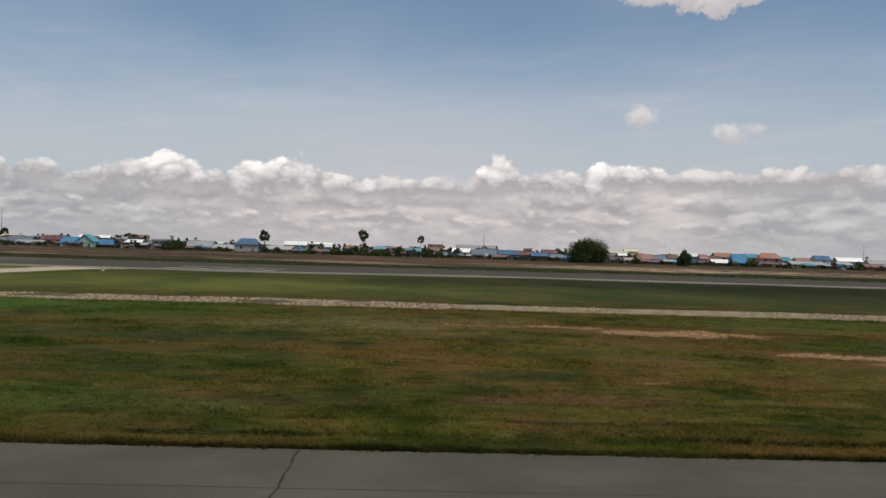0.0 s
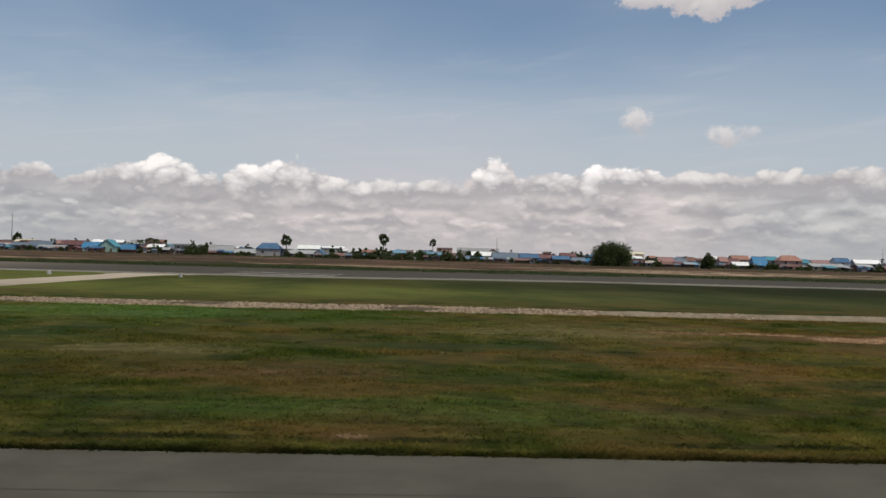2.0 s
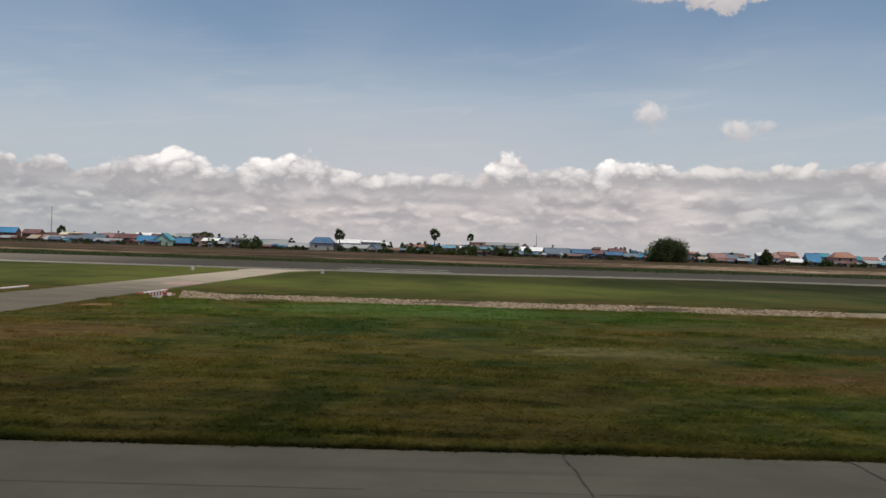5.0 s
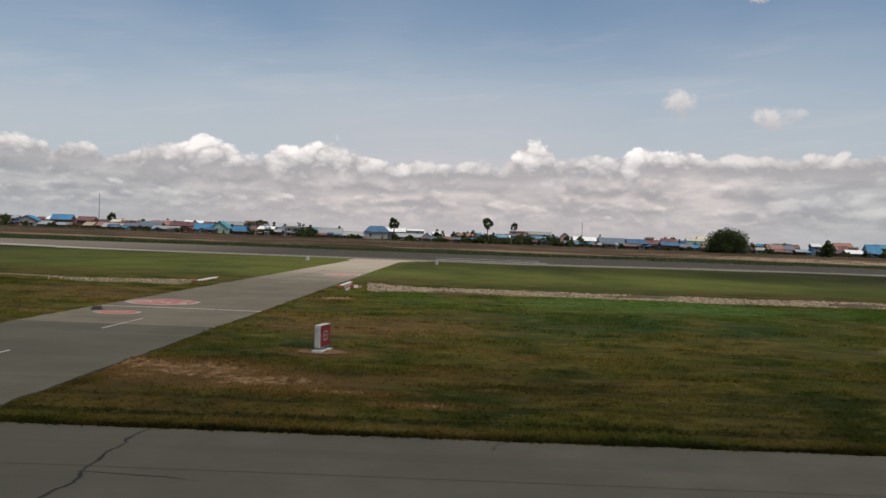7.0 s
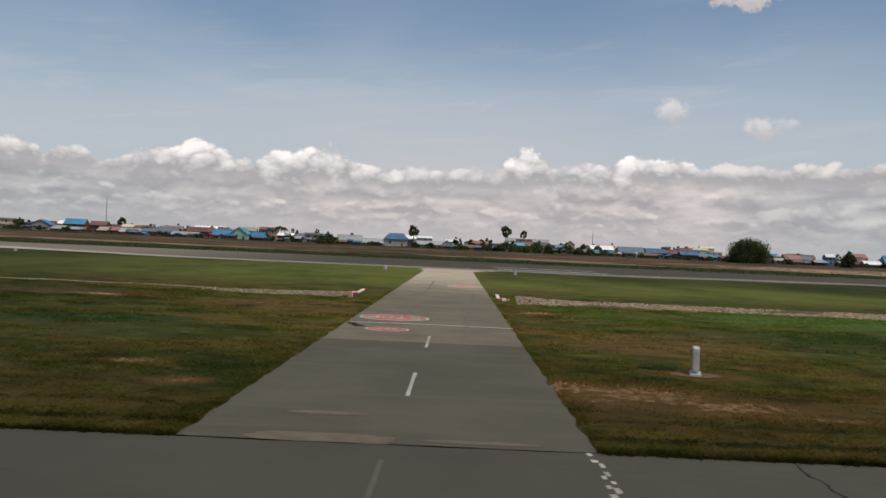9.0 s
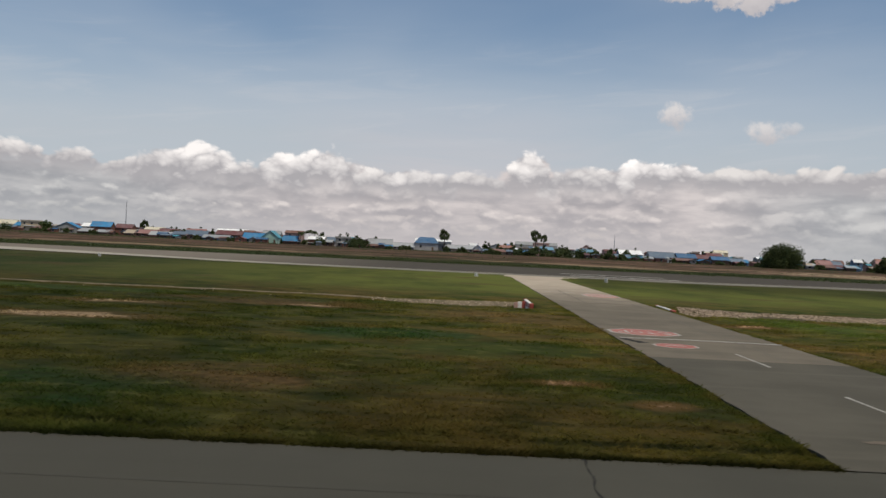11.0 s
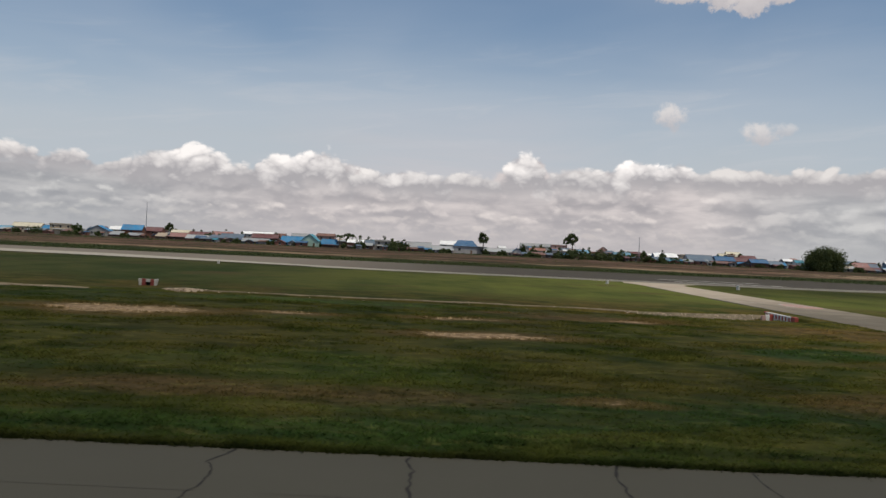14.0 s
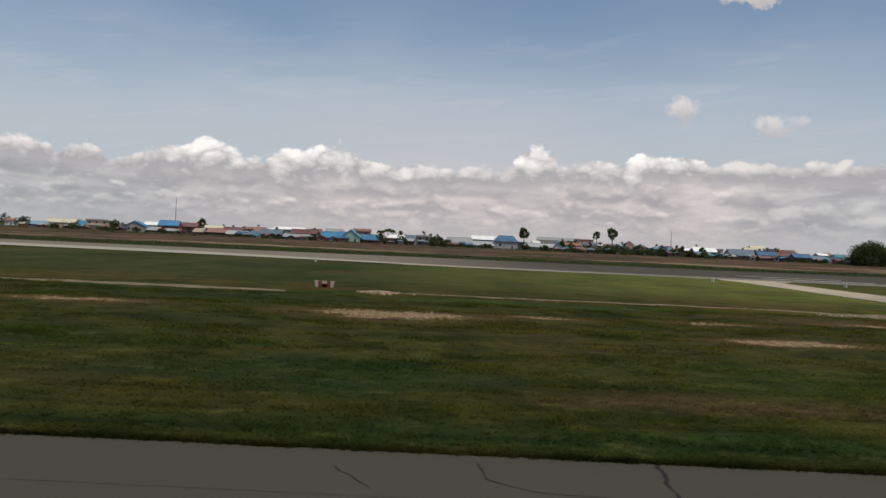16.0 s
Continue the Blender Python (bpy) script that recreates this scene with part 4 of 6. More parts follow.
def stop_octagon(x, y, w_, l_, strokes, red=None, word=""):
    """A red octagon with a white rim painted on the road, with white strokes that cannot be read."""
    ob = thing("stop_marking", x, y, base_height(y) + 0.010, "red octagon with white rim and lettering painted on asphalt", "road marking", "painted octagons", "structure")

    def octagon(scale, h):
        bm = bmesh.new()
        c = 0.29
        pts = [(-0.5, -0.5 + c), (-0.5, 0.5 - c), (-0.5 + c, 0.5), (0.5 - c, 0.5), (0.5, 0.5 - c), (0.5, -0.5 + c), (0.5 - c, -0.5), (-0.5 + c, -0.5)]
        bm.faces.new([bm.verts.new((px * w_ * scale, py * l_ * scale, h)) for px, py in pts])
        return bm

    part("rim", octagon(1.0, 0.002), WHITE_PAINT, ob)
    part("field", octagon(0.90, 0.006), red or RED_PAINT, ob)
    for k in range(strokes):
        cx = (k - (strokes - 1) / 2) * w_ * 0.17
        bm = bmesh.new()
        for ox, oy, sw, sl in ((-0.04, 0, 0.022, 0.34), (0.04, 0, 0.022, 0.30), (0, 0.15, 0.08, 0.035), (0, -0.03 * (k % 2), 0.08, 0.03)):
            vs = [bm.verts.new((cx + (ox + a * sw) * w_, (oy + b * sl / 2) * l_, 0.010)) for a, b in ((-.5, -1), (.5, -1), (.5, 1), (-.5, 1))]
            bm.faces.new(vs)
        part("stroke", bm, WHITE_PAINT, ob)
    for k, sign_ in enumerate(word):
        # letters that read from the far side of the road
        text = bpy.data.curves.new("letter", "FONT")
        text.body, text.align_x, text.align_y = sign_, "CENTER", "CENTER"
        holder = new("letter_outline", text)
        flat = bpy.data.meshes.new_from_object(holder.evaluated_get(bpy.context.evaluated_depsgraph_get()))
        bpy.data.objects.remove(holder)
        xs_, ys_ = [v.co.x for v in flat.vertices], [v.co.y for v in flat.vertices]
        for v in flat.vertices:
            across = (v.co.x - (min(xs_) + max(xs_)) / 2) / (max(xs_) - min(xs_)) * 0.16 + (k - 1.5) * 0.20
            along = (v.co.y - (min(ys_) + max(ys_)) / 2) / (max(ys_) - min(ys_)) * 0.42
            v.co = (-across * w_, -along * l_, 0.010)
        flat.materials.clear()
        flat.materials.append(WHITE_PAINT)
        part_mesh("letter", flat, ob)
    return ob


stop_octagon(-22.1, 50.1, 4.05, 3.7, 0, None, "STOP")
stop_octagon(-22.1, 43.3, 2.2, 1.95, 3)
stop_octagon(-16.8, 92.0, 3.8, 8.0, 4, PINK_PAINT)

# tyre marks and a wandering repaired seam on the road
for pts, wd, mt in (([(-24.2, 46.0), (-24.0, 45.3), (-23.7, 44.6), (-23.5, 44.1)], 0.5, CRACK), ([(-18.4, 38.6), (-18.0, 44.0), (-17.9, 52.0), (-17.3, 60.0), (-16.9, 68.0), (-16.3, 80.0)], 0.2, SEAM),
                    ([(-21.6, 52.0), (-21.3, 66.0), (-20.6, 84.0), (-20.2, 104.0)], 0.14, SEAM)):
    path = []
    for (x0, y0), (x1, y1) in zip(pts, pts[1:]):
        path += [(x0 + (x1 - x0) * k / 10 + 0.12 * noise.noise((y0 + k, x0, 3)), y0 + (y1 - y0) * k / 10) for k in range(10)]
    tagged(part("road_mark", ribbon(path, wd, None, 0.9), mt, None), "dark tyre smear or tarred seam on asphalt", "road mark", "dark road marks", "structure")

# touchdown bars and the near edge line of the runway
for y0, wd in ((172.5, 2.6), (187.0, 2.2)):
    tagged(part("touchdown_bar", ribbon([(-8.0 + 22.6 * i / 12, y0) for i in range(13)], wd, base_height(y0) + 0.03, 0.1), WHITE_PAINT, None),
           "white touchdown bar painted on the runway", "runway marking", "touchdown bars", "structure")
tagged(part("runway_edge_line", ribbon([(-66 + 966 * i / 240, 165.9 + 15.0 * min(max((-66 + 966 * i / 240 - 5) / 60, 0), 1) ** 2 * (3 - 2 * min(max((-66 + 966 * i / 240 - 5) / 60, 0), 1))) for i in range(241)], 0.9, base_height(165.6) + 0.03, 0.2), DUSTY_PAINT, None),
       "white edge line of the runway", "runway marking", kind="structure")


# ---- ditch lining ----
def stone(x, y, z, sx, sy, sz, verts, faces, rng):
    """One rough stone, pushed into the lists."""
    base = len(verts)
    for cx, cy, cz in ((-1, -1, -1), (1, -1, -1), (1, 1, -1), (-1, 1, -1), (-.75, -.75, 1), (.75, -.75, 1), (.75, .75, 1), (-.75, .75, 1)):
        verts.append((x + cx * sx * rng.uniform(0.75, 1.1), y + cy * sy * rng.uniform(0.75, 1.1), z + cz * sz * rng.uniform(0.7, 1.1)))
    for f in ((4, 5, 6, 7), (0, 1, 5, 4), (1, 2, 6, 5), (2, 3, 7, 6), (3, 0, 4, 7)):
        faces.append(tuple(base + k for k in f))


def lining(name, x0, x1, low, lip, depth, count, sizes, label, thin=1.0, bed=None):
    """The far bank of the ditch: a mortar bed and rough stones set in it."""
    ob = thing(name, (x0 + x1) / 2, lip, base_height(lip), label, "ditch lining", kind="structure")
    cx, cy, cz = (x0 + x1) / 2, lip, base_height(lip)
    verts, faces = [], []
    n = int((x1 - x0) / 0.5)
    for i in range(n + 1):
        x = x0 + (x1 - x0) * i / n
        ends = min(1.0, 4.0 * i / n, 4.0 * (n - i) / n + 0.25)
        slim = 0.15 + 0.85 * min(max((x + 46) / 14, 0), 1) if -84 < x < -26 else 1.0
        reach = slim * (lip - low) * (0.35 + 0.65 * ends) * (0.85 + 0.5 * noise.noise((x * 0.35, 1, 1)) + 0.25 * noise.noise((x * 1.3, 7, 1)))
        for s in (0.0, 0.35, 0.7, 1.0, 1.1):
            y = lip - max(reach, 0.1) * (1 - s) + ditch_shift(x)
            verts.append((x - cx, y - cy, ground_z(x, y) - cz + (0.05 if 0 < s < 1.05 else -0.08)))
    for i in range(n):
        for k in range(4):
            a = i * 5 + k
            faces.append((a, a + 5, a + 6, a + 1))
    part_mesh("bed", mesh_from("bed", verts, faces, bed or MORTAR), ob)
    rng = random.Random(int(x0 * 10))
    verts, faces = [], []
    for i in range(count):
        s = rng.random() ** 0.8
        x = rng.uniform(x0, x1)
        if noise.noise((x * 0.12, s * 2, 3)) < -0.32 * thin:
            continue
        y = low + (lip - low) * s + ditch_shift(x)
        z = ground_z(x, y) - cz + 0.03
        r = rng.uniform(*sizes)
        stone(x - cx, y - cy, z + 0.02, r * 1.25, r, r * 0.55, verts, faces, rng)
    st = part_mesh("stones", mesh_from("stones", verts, faces, STONE), ob, "rough pale stones set in mortar")
    st["kind"] = "stuff"
    return ob


lining("ditch_wall_east", -12.6, 46.0, 71.8, 74.2, 1.05, 12000, (0.05, 0.105), "stone-faced bank of a drainage ditch, partly overgrown")
lining("ditch_wall_plain", 46.0, 108.0, 71.8, 74.2, 1.05, 2200, (0.04, 0.09), "smooth tan mortared bank of a drainage ditch", 0.2, PALE_BED)
lining("ditch_wall_rubble", -40.0, -27.2, 72.1, 73.6, 0.26, 320, (0.04, 0.07), "rough stone-faced bank of a ditch beside the culvert", 0.5, WEST_BED)
lining("ditch_wall_west", -76.0, -40.0, 72.5, 73.6, 0.26, 24, (0.03, 0.05), "low tan mortared bank of a silted ditch", 0.3, WEST_BED)
lining("ditch_wall_old", -135.0, -84.5, 72.7, 73.4, 0.16, 60, (0.03, 0.06), "old low ditch edging, mostly overgrown", 0.1, WEST_BED)
# loose pale rubble by the silted stretch
rng = random.Random(5)
verts, faces = [], []
for i in range(260):
    a, r = rng.uniform(0, 6.28), rng.random() ** 0.7
    x, y = 2.0 * r * math.cos(a), 0.9 * r * math.sin(a)
    stone(x, y, 0.12 * (1 - r) + 0.03, rng.uniform(0.08, 0.2), rng.uniform(0.08, 0.18), rng.uniform(0.06, 0.12), verts, faces, rng)
rubble = new("rubble_heap", mesh_from("rubble_heap", verts, faces, STONE))
rubble.location = (-77.0, 71.6, ground_z(-77, 74.5) - 0.1)
tagged(rubble, "low heap of pale rubble beside the ditch", "rubble", kind="stuff")


# ---- culvert parapets, striped red and white ----
def parapet(x, y0, y1, height_, wing, turn, wing_drop=0.0):
    """A low wall along the road over the ditch, striped, with a painted wing wall on the far bank."""
    ob = thing("culvert_parapet", x, y0, base_height(y0) - 0.02, "low white culvert wall with red bars beside the road", "parapet", "culvert parapets", turn=turn)
    long_ = y1 - y0
    part("wall", box(-0.14, 0.14, 0.7, long_ - 0.35, -1.25, height_, 0.02), FRESH_WHITE, ob)
    for e0, e1, mat in ((-0.15, 0.696, RED_STRIPE), (long_ - 0.346, long_, RED_STRIPE)):
        part("post", box(-0.16, 0.16, e0, e1, -1.25, height_ + 0.02, 0.02), mat, ob, "red end post")
    step_ = (long_ - 1.05) / 8
    for i in range(8):
        c = 0.7 + (i + 0.5) * step_
        part("stripe", box(-0.15, 0.15, c - 0.19, c + 0.19, height_ - 0.44, height_ - 0.09, 0.008), RED_STRIPE, ob, "dark red painted bar")
    far_ = y1 - y0 - (1.2 if wing > 0 else 2.1)
    for a0, a1, top_, mat in ((0.16, 0.45, 0.32, RED_STRIPE), (0.454, 0.80, 0.28, FRESH_WHITE), (0.804, 1.15, 0.22, PINK_PAINT)):
        part("wing_block", box(min(wing * a0, wing * a1), max(wing * a0, wing * a1), far_ - 0.14, far_ + 0.14, -1.25, top_ - wing_drop, 0.02), mat, ob)
    return ob


parapet(-26.5, 70.5, 77.2, 0.12, -1, -1.0, 0.3)
parapet(-14.56, 71.2, 78.0, 0.10, 1, -2.3, 0.45)


def headwall(x, y):
    ob = thing("culvert_headwall", x, y, ground_z(x, y) - 0.02, "small striped culvert headwall over a dark opening", "headwall")
    for a, b, top_, mat in ((-1.15, -0.72, 0.66, WHITE_PAINT), (-0.72, -0.28, 0.66, HEAD_RED), (0.24, 0.66, 0.62, HEAD_RED), (0.66, 1.1, 0.66, WHITE_PAINT)):
        bm = box(a, b - 0.004, -0.12, 0.12, -0.3, top_, 0.02)
        for v in bm.verts:
            if v.co.z < 0 and abs(v.co.x) > 0.9:
                v.co.x *= 0.82
        part("pier", bm, mat, ob)
    part("lintel", box(-0.28, 0.236, -0.12, 0.12, 0.36, 0.64, 0.02), WHITE_PAINT, ob)
    # near-black block painted as the shade inside the mouth
    part("opening", box(-0.28, 0.236, 0.1, 0.5, -0.3, 0.36), CRACK, ob, "dark block standing in for the shade in the culvert mouth")
    return ob


headwall(-82.6, 78.9).scale = (0.82, 1.0, 0.95)

# ---- holding sign ----
pad = new("soil_pad", mesh_from("soil_pad", [(0.9 * math.cos(a) * (1 + 0.2 * noise.noise((a * 1.4, 0, 2))), 0.62 * math.sin(a) * (1 + 0.2 * noise.noise((a * 1.7, 5, 2))), 0.0)
                                             for a in [2 * math.pi * k / 40 for k in range(40)]] + [(0, 0, 0.10)],
                                [(k, (k + 1) % 40, 40) for k in range(40)], SOIL, True))
pad.location = (-10.0, 31.9, ground_z(-10, 31.9) + 0.02)
tagged(pad, "bare reddish soil round the foot of a sign", "soil", kind="structure")
sign = thing("taxiway_sign", -10.0, 31.9, ground_z(-10, 31.9) + 0.08, "white boxed airfield sign with a red face and round symbol", "sign", turn=-15)
part("plinth", box(-0.2, 0.2, -0.5, 0.5, -0.12, 0.04, 0.02), SIGN_WHITE, sign, "pale concrete plinth")
part("foot", box(-0.05, 0.05, -0.45, -0.35, 0.05, 0.15), STEEL, sign)
part("foot", box(-0.05, 0.05, 0.35, 0.45, 0.05, 0.15), STEEL, sign)
part("case", box(-0.115, 0.115, -0.46, 0.46, 0.13, 0.96, 0.02), SIGN_WHITE, sign, "white metal case")
face = part("face", box(0.113, 0.121, -0.43, 0.43, 0.16, 0.94), SIGN_RED, sign, "red sign face")


def ring_bm(r0, r1, x, cz, n=24):
    bm = bmesh.new()
    vs = [[bm.verts.new((x, r * math.cos(2 * math.pi * k / n), cz + r * math.sin(2 * math.pi * k / n))) for k in range(n)] for r in (r0, r1)]
    for k in range(n):
        bm.faces.new((vs[0][k], vs[0][(k + 1) % n], vs[1][(k + 1) % n], vs[1][k]))
    return bm


part("symbol_ring", ring_bm(0.15, 0.20, 0.125, 0.55), SIGN_WHITE, face)
part("symbol_bar", box(0.122, 0.126, -0.10, 0.10, 0.525, 0.57), SIGN_WHITE, face)
part("plate", box(-0.05, 0.03, -0.468, -0.46, 0.74, 0.82), STEEL, sign, "small grey plate")


# ---- white markers along the runway ----
def marker(x, y, w_, h_, turn):
    ob = thing("runway_marker", x, y, ground_z(x, y), "white box marker beside the runway", "marker", "runway markers", turn=turn)
    part("foot", box(-w_ * 0.52, w_ * 0.52, -0.2, 0.2, -0.1, h_ * 0.22, 0.02), SIGN_WHITE, ob)
    part("case", box(-w_ / 2, w_ / 2, -0.16, 0.16, h_ * 0.222, h_, 0.03), SIGN_WHITE, ob)
    return ob


marker(-7.35, 138.0, 0.44, 0.7, -48)
marker(-28.5, 138.6, 0.62, 0.62, 58)
marker(-95.0, 150.5, 0.4, 0.5, 0)


# ---- houses beyond the field ----
def house(x, y, width, eave, ridge, shape, roof_mat, wall_mat, windows, label):
    """A house or shed: walls, a roof of its own shape with overhang, windows and a door on the field side."""
    rng = random.Random(int(x * 7 + y))
    deep = rng.uniform(7.0, 9.5) if width > 6 else rng.uniform(4.5, 6.0)
    ob = thing("house", x, y + deep / 2, base_height(y) - 0.05, label, "house", turn=rng.uniform(-5, 5))
    hw, hd = width / 2 - 0.25, deep / 2 - 0.3
    ridge = max(ridge, eave + 0.5) if shape != "flat" else max(ridge, eave + 0.2)
    th = 0.14
    bm = bmesh.new()
    box(-hw, hw, -hd, hd, -0.6, eave, 0.0, bm)
    if shape == "gable_y":
        a = [bm.verts.new((sx * hw, sy * hd, eave)) for sx, sy in ((-1, -1), (1, -1), (1, 1), (-1, 1))]
        b = [bm.verts.new((0, sy * hd, ridge - th)) for sy in (-1, 1)]
        bm.faces.new((a[0], a[1], b[0])), bm.faces.new((a[2], a[3], b[1]))
    if shape == "gable":
        a = [bm.verts.new((sx * hw, sy * hd, eave)) for sx, sy in ((-1, -1), (1, -1), (1, 1), (-1, 1))]
        b = [bm.verts.new((sx * hw, 0, ridge - th)) for sx in (-1, 1)]
        bm.faces.new((a[0], a[3], b[0])), bm.faces.new((a[1], a[2], b[1]))
    part("wall", bm, wall_mat, ob)
    over, ohd = width / 2, deep / 2 + 0.25
    bm = bmesh.new()
    if shape in ("gable", "hip"):
        inset = 0.0 if shape == "gable" else min(over * 0.55, 2.6)
        outline = [(-over, -ohd, eave - 0.12), (over, -ohd, eave - 0.12), (over, ohd, eave - 0.12), (-over, ohd, eave - 0.12), (-over + inset, 0, ridge), (over - inset, 0, ridge)]
        fs = [(0, 1, 5, 4), (2, 3, 4, 5)] + ([(1, 2, 5), (3, 0, 4)] if shape == "hip" else [])
    elif shape == "gable_y":
        outline = [(-over, -ohd, eave - 0.12), (-over, ohd, eave - 0.12), (0, ohd, ridge), (0, -ohd, ridge), (over, -ohd, eave - 0.12), (over, ohd, eave - 0.12)]
        fs = [(0, 3, 2, 1), (4, 5, 2, 3)]
    elif shape == "shed":
        outline = [(-over, -ohd, eave - 0.1), (over, -ohd, eave - 0.1), (over, ohd, ridge), (-over, ohd, ridge)]
        fs = [(0, 1, 2, 3)]
    else:
        outline = [(-over, -ohd, eave), (over, -ohd, eave), (over, ohd, eave), (-over, ohd, eave)]
        fs = [(0, 1, 2, 3)]
    lower = [bm.verts.new((px, py, pz - th)) for px, py, pz in outline]
    upper = [bm.verts.new((px, py, pz + (0.25 if shape == "flat" else 0.0))) for px, py, pz in outline]
    for f in fs:
        bm.faces.new([upper[k] for k in f])
        bm.faces.new([lower[k] for k in reversed(f)])
    count = {}
    for f in fs:
        for p_, q_ in zip(f, f[1:] + f[:1]):
            count[tuple(sorted((p_, q_)))] = count.get(tuple(sorted((p_, q_))), 0) + 1
    for (p_, q_), c in count.items():
        if c == 1:
            bm.faces.new((lower[p_], lower[q_], upper[q_], upper[p_]))
    roof = part("roof", bm, roof_mat, ob)
    if shape == "gable" and width > 7:
        # raised seams and a ridge cap
        part("ridge_cap", box(-over, over, -0.22, 0.22, ridge - 0.06, ridge + 0.05, 0.02), roof_mat, roof)
    storeys = 1 if eave < 4.4 else (2 if eave < 7.0 else 3)
    per = max(1, round(windows / storeys)) if windows else 0
    for s in range(storeys):
        for k in range(per):
            wx = (k + 0.5) / per * 2 * hw - hw + rng.uniform(-0.2, 0.2)
            wz = eave * (s + 0.55) / storeys
            wh, ww = min(0.62, eave / storeys * 0.26), min(0.55, hw / per * 0.5)
            if s == 0 and k == per // 2 and per > 1:
                part("door", box(wx - 0.5, wx + 0.5, -hd - 0.04, -hd + 0.1, -0.3, min(2.05, eave * 0.8)), DOOR_WOOD, ob)
                continue
            win = part("window", box(wx - ww, wx + ww, -hd - 0.05, -hd + 0.1, wz - wh, wz + wh), WINDOW_DARK, ob)
            part("sill", box(wx - ww - 0.1, wx + ww + 0.1, -hd - 0.14, -hd + 0.05, wz - wh - 0.12, wz - wh), CONCRETE, win)
    if storeys > 1 and shape == "flat":
        part("balcony", box(-hw * 0.7, hw * 0.7, -hd - 1.1, -hd - 0.004, eave * 0.48, eave * 0.56), WALL_WHITE, ob)
        part("parapet", box(-over, over, -ohd, -ohd + 0.15, eave + 0.252, eave + 0.7), wall_mat, ob)
    if rng.random() < 0.3 and shape != "shed":
        ax = rng.uniform(-hw * 0.6, hw * 0.6)
        part("aerial", tube([(ax, 0.3, ridge - 0.3), (ax, 0.3, ridge + 1.6)], [0.05, 0.04], 5), STEEL, ob)
    return ob


# ---- trees ----
def leaves(count, place, size, seed, flat=0.6):
    """Many small leaf sprays at places given by place(rng), as one mesh's lists."""
    rng = random.Random(seed)
    verts, faces = [], []
    for _ in range(count):
        c = place(rng)
        s = size * rng.uniform(0.6, 1.4)
        a = Vector((rng.uniform(-1, 1), rng.uniform(-1, 1), rng.uniform(-flat, flat))).normalized()
        b = a.orthogonal().normalized()
        b = (Matrix.Rotation(rng.uniform(0, 6.28), 3, a) @ b)
        k = len(verts)
        verts += [c - a * s, c + b * s * 0.55, c + a * s * 1.1, c - b * s * 0.5]
        faces.append((k, k + 1, k + 2, k + 3))
    return verts, faces


def grown(name, x, y, h, half, label, category, mat, count, size, clumps, trunk_h, seed):
    """A broadleaf tree or bush: tapered trunk, limbs to each clump, and a crown of leaf clumps with gaps."""
    rng = random.Random(seed)
    ob = thing(name, x, y, ground_z(x, y), label, category)
    centres = []
    for i in range(clumps):
        a = rng.uniform(0, 2 * math.pi)
        r = half * 0.74 * math.sqrt(rng.random())
        lift = trunk_h + (h - trunk_h) * (0.06 + 0.72 * rng.random() * math.sqrt(max(0.05, 1 - (r / half) ** 2)))
        centres.append((Vector((r * math.cos(a), r * math.sin(a), lift)), half * rng.uniform(0.22, 0.36)))
    centres.append((Vector((half * 0.05, 0, h - half * 0.26)), half * 0.28))
    bm = tube([(0, 0, -0.3), (0.05 * half, 0, trunk_h * 0.5), (0, 0.03 * half, trunk_h), (0.02 * half, 0, trunk_h + (h - trunk_h) * 0.5)],
              [0.045 * h, 0.034 * h, 0.028 * h, 0.01 * h])
    part("trunk", bm, BARK, ob)
    for c, r in centres[:6]:
        part("limb", tube([(0, 0, trunk_h * 0.8), tuple(c * 0.55 + Vector((0, 0, trunk_h * 0.3))), tuple(c)], [0.018 * h, 0.012 * h, 0.004 * h], 5), BARK, ob)

    def place(r_):
        c, rad = centres[r_.randrange(len(centres))]
        d = Vector((r_.gauss(0, 1), r_.gauss(0, 1), r_.gauss(0, 1))).normalized()
        p = c + d * rad * r_.random() ** 0.35 * Vector((1, 1, 0.8)).length / 1.62
        p.z = max(p.z, 0.1)
        return p

    v, f = leaves(count, place, size, seed)
    part_mesh("crown", mesh_from("crown", v, f, mat), ob)
    return ob


def tree(x, y, h, half, label):
    grown("tree", x, y, h, half, label, "tree", LEAF_LIGHT if "light" in label or "olive" in label else LEAF, 700, 0.46, 14, h * 0.12, int(x * 3 + y))


def round_tree(x, y, h, half, label):
    grown("tree", x, y, h, half, label, "tree", LEAF, 4500, 0.34, 34, h * 0.04, int(x * 3 + y))


def bush(x, y, h, half, label):
    grown("bush", x, y, h, half, label, "bush", LEAF_LIGHT if "light" in label else LEAF, 600, 0.44, 14, h * 0.06, int(x * 3 + y))


def big_tree(x, y, h, half, label):
    grown("tree", x, y, h, half, label, "tree", LEAF, 22000, 0.32, 90, h * 0.05, int(x * 3 + y))


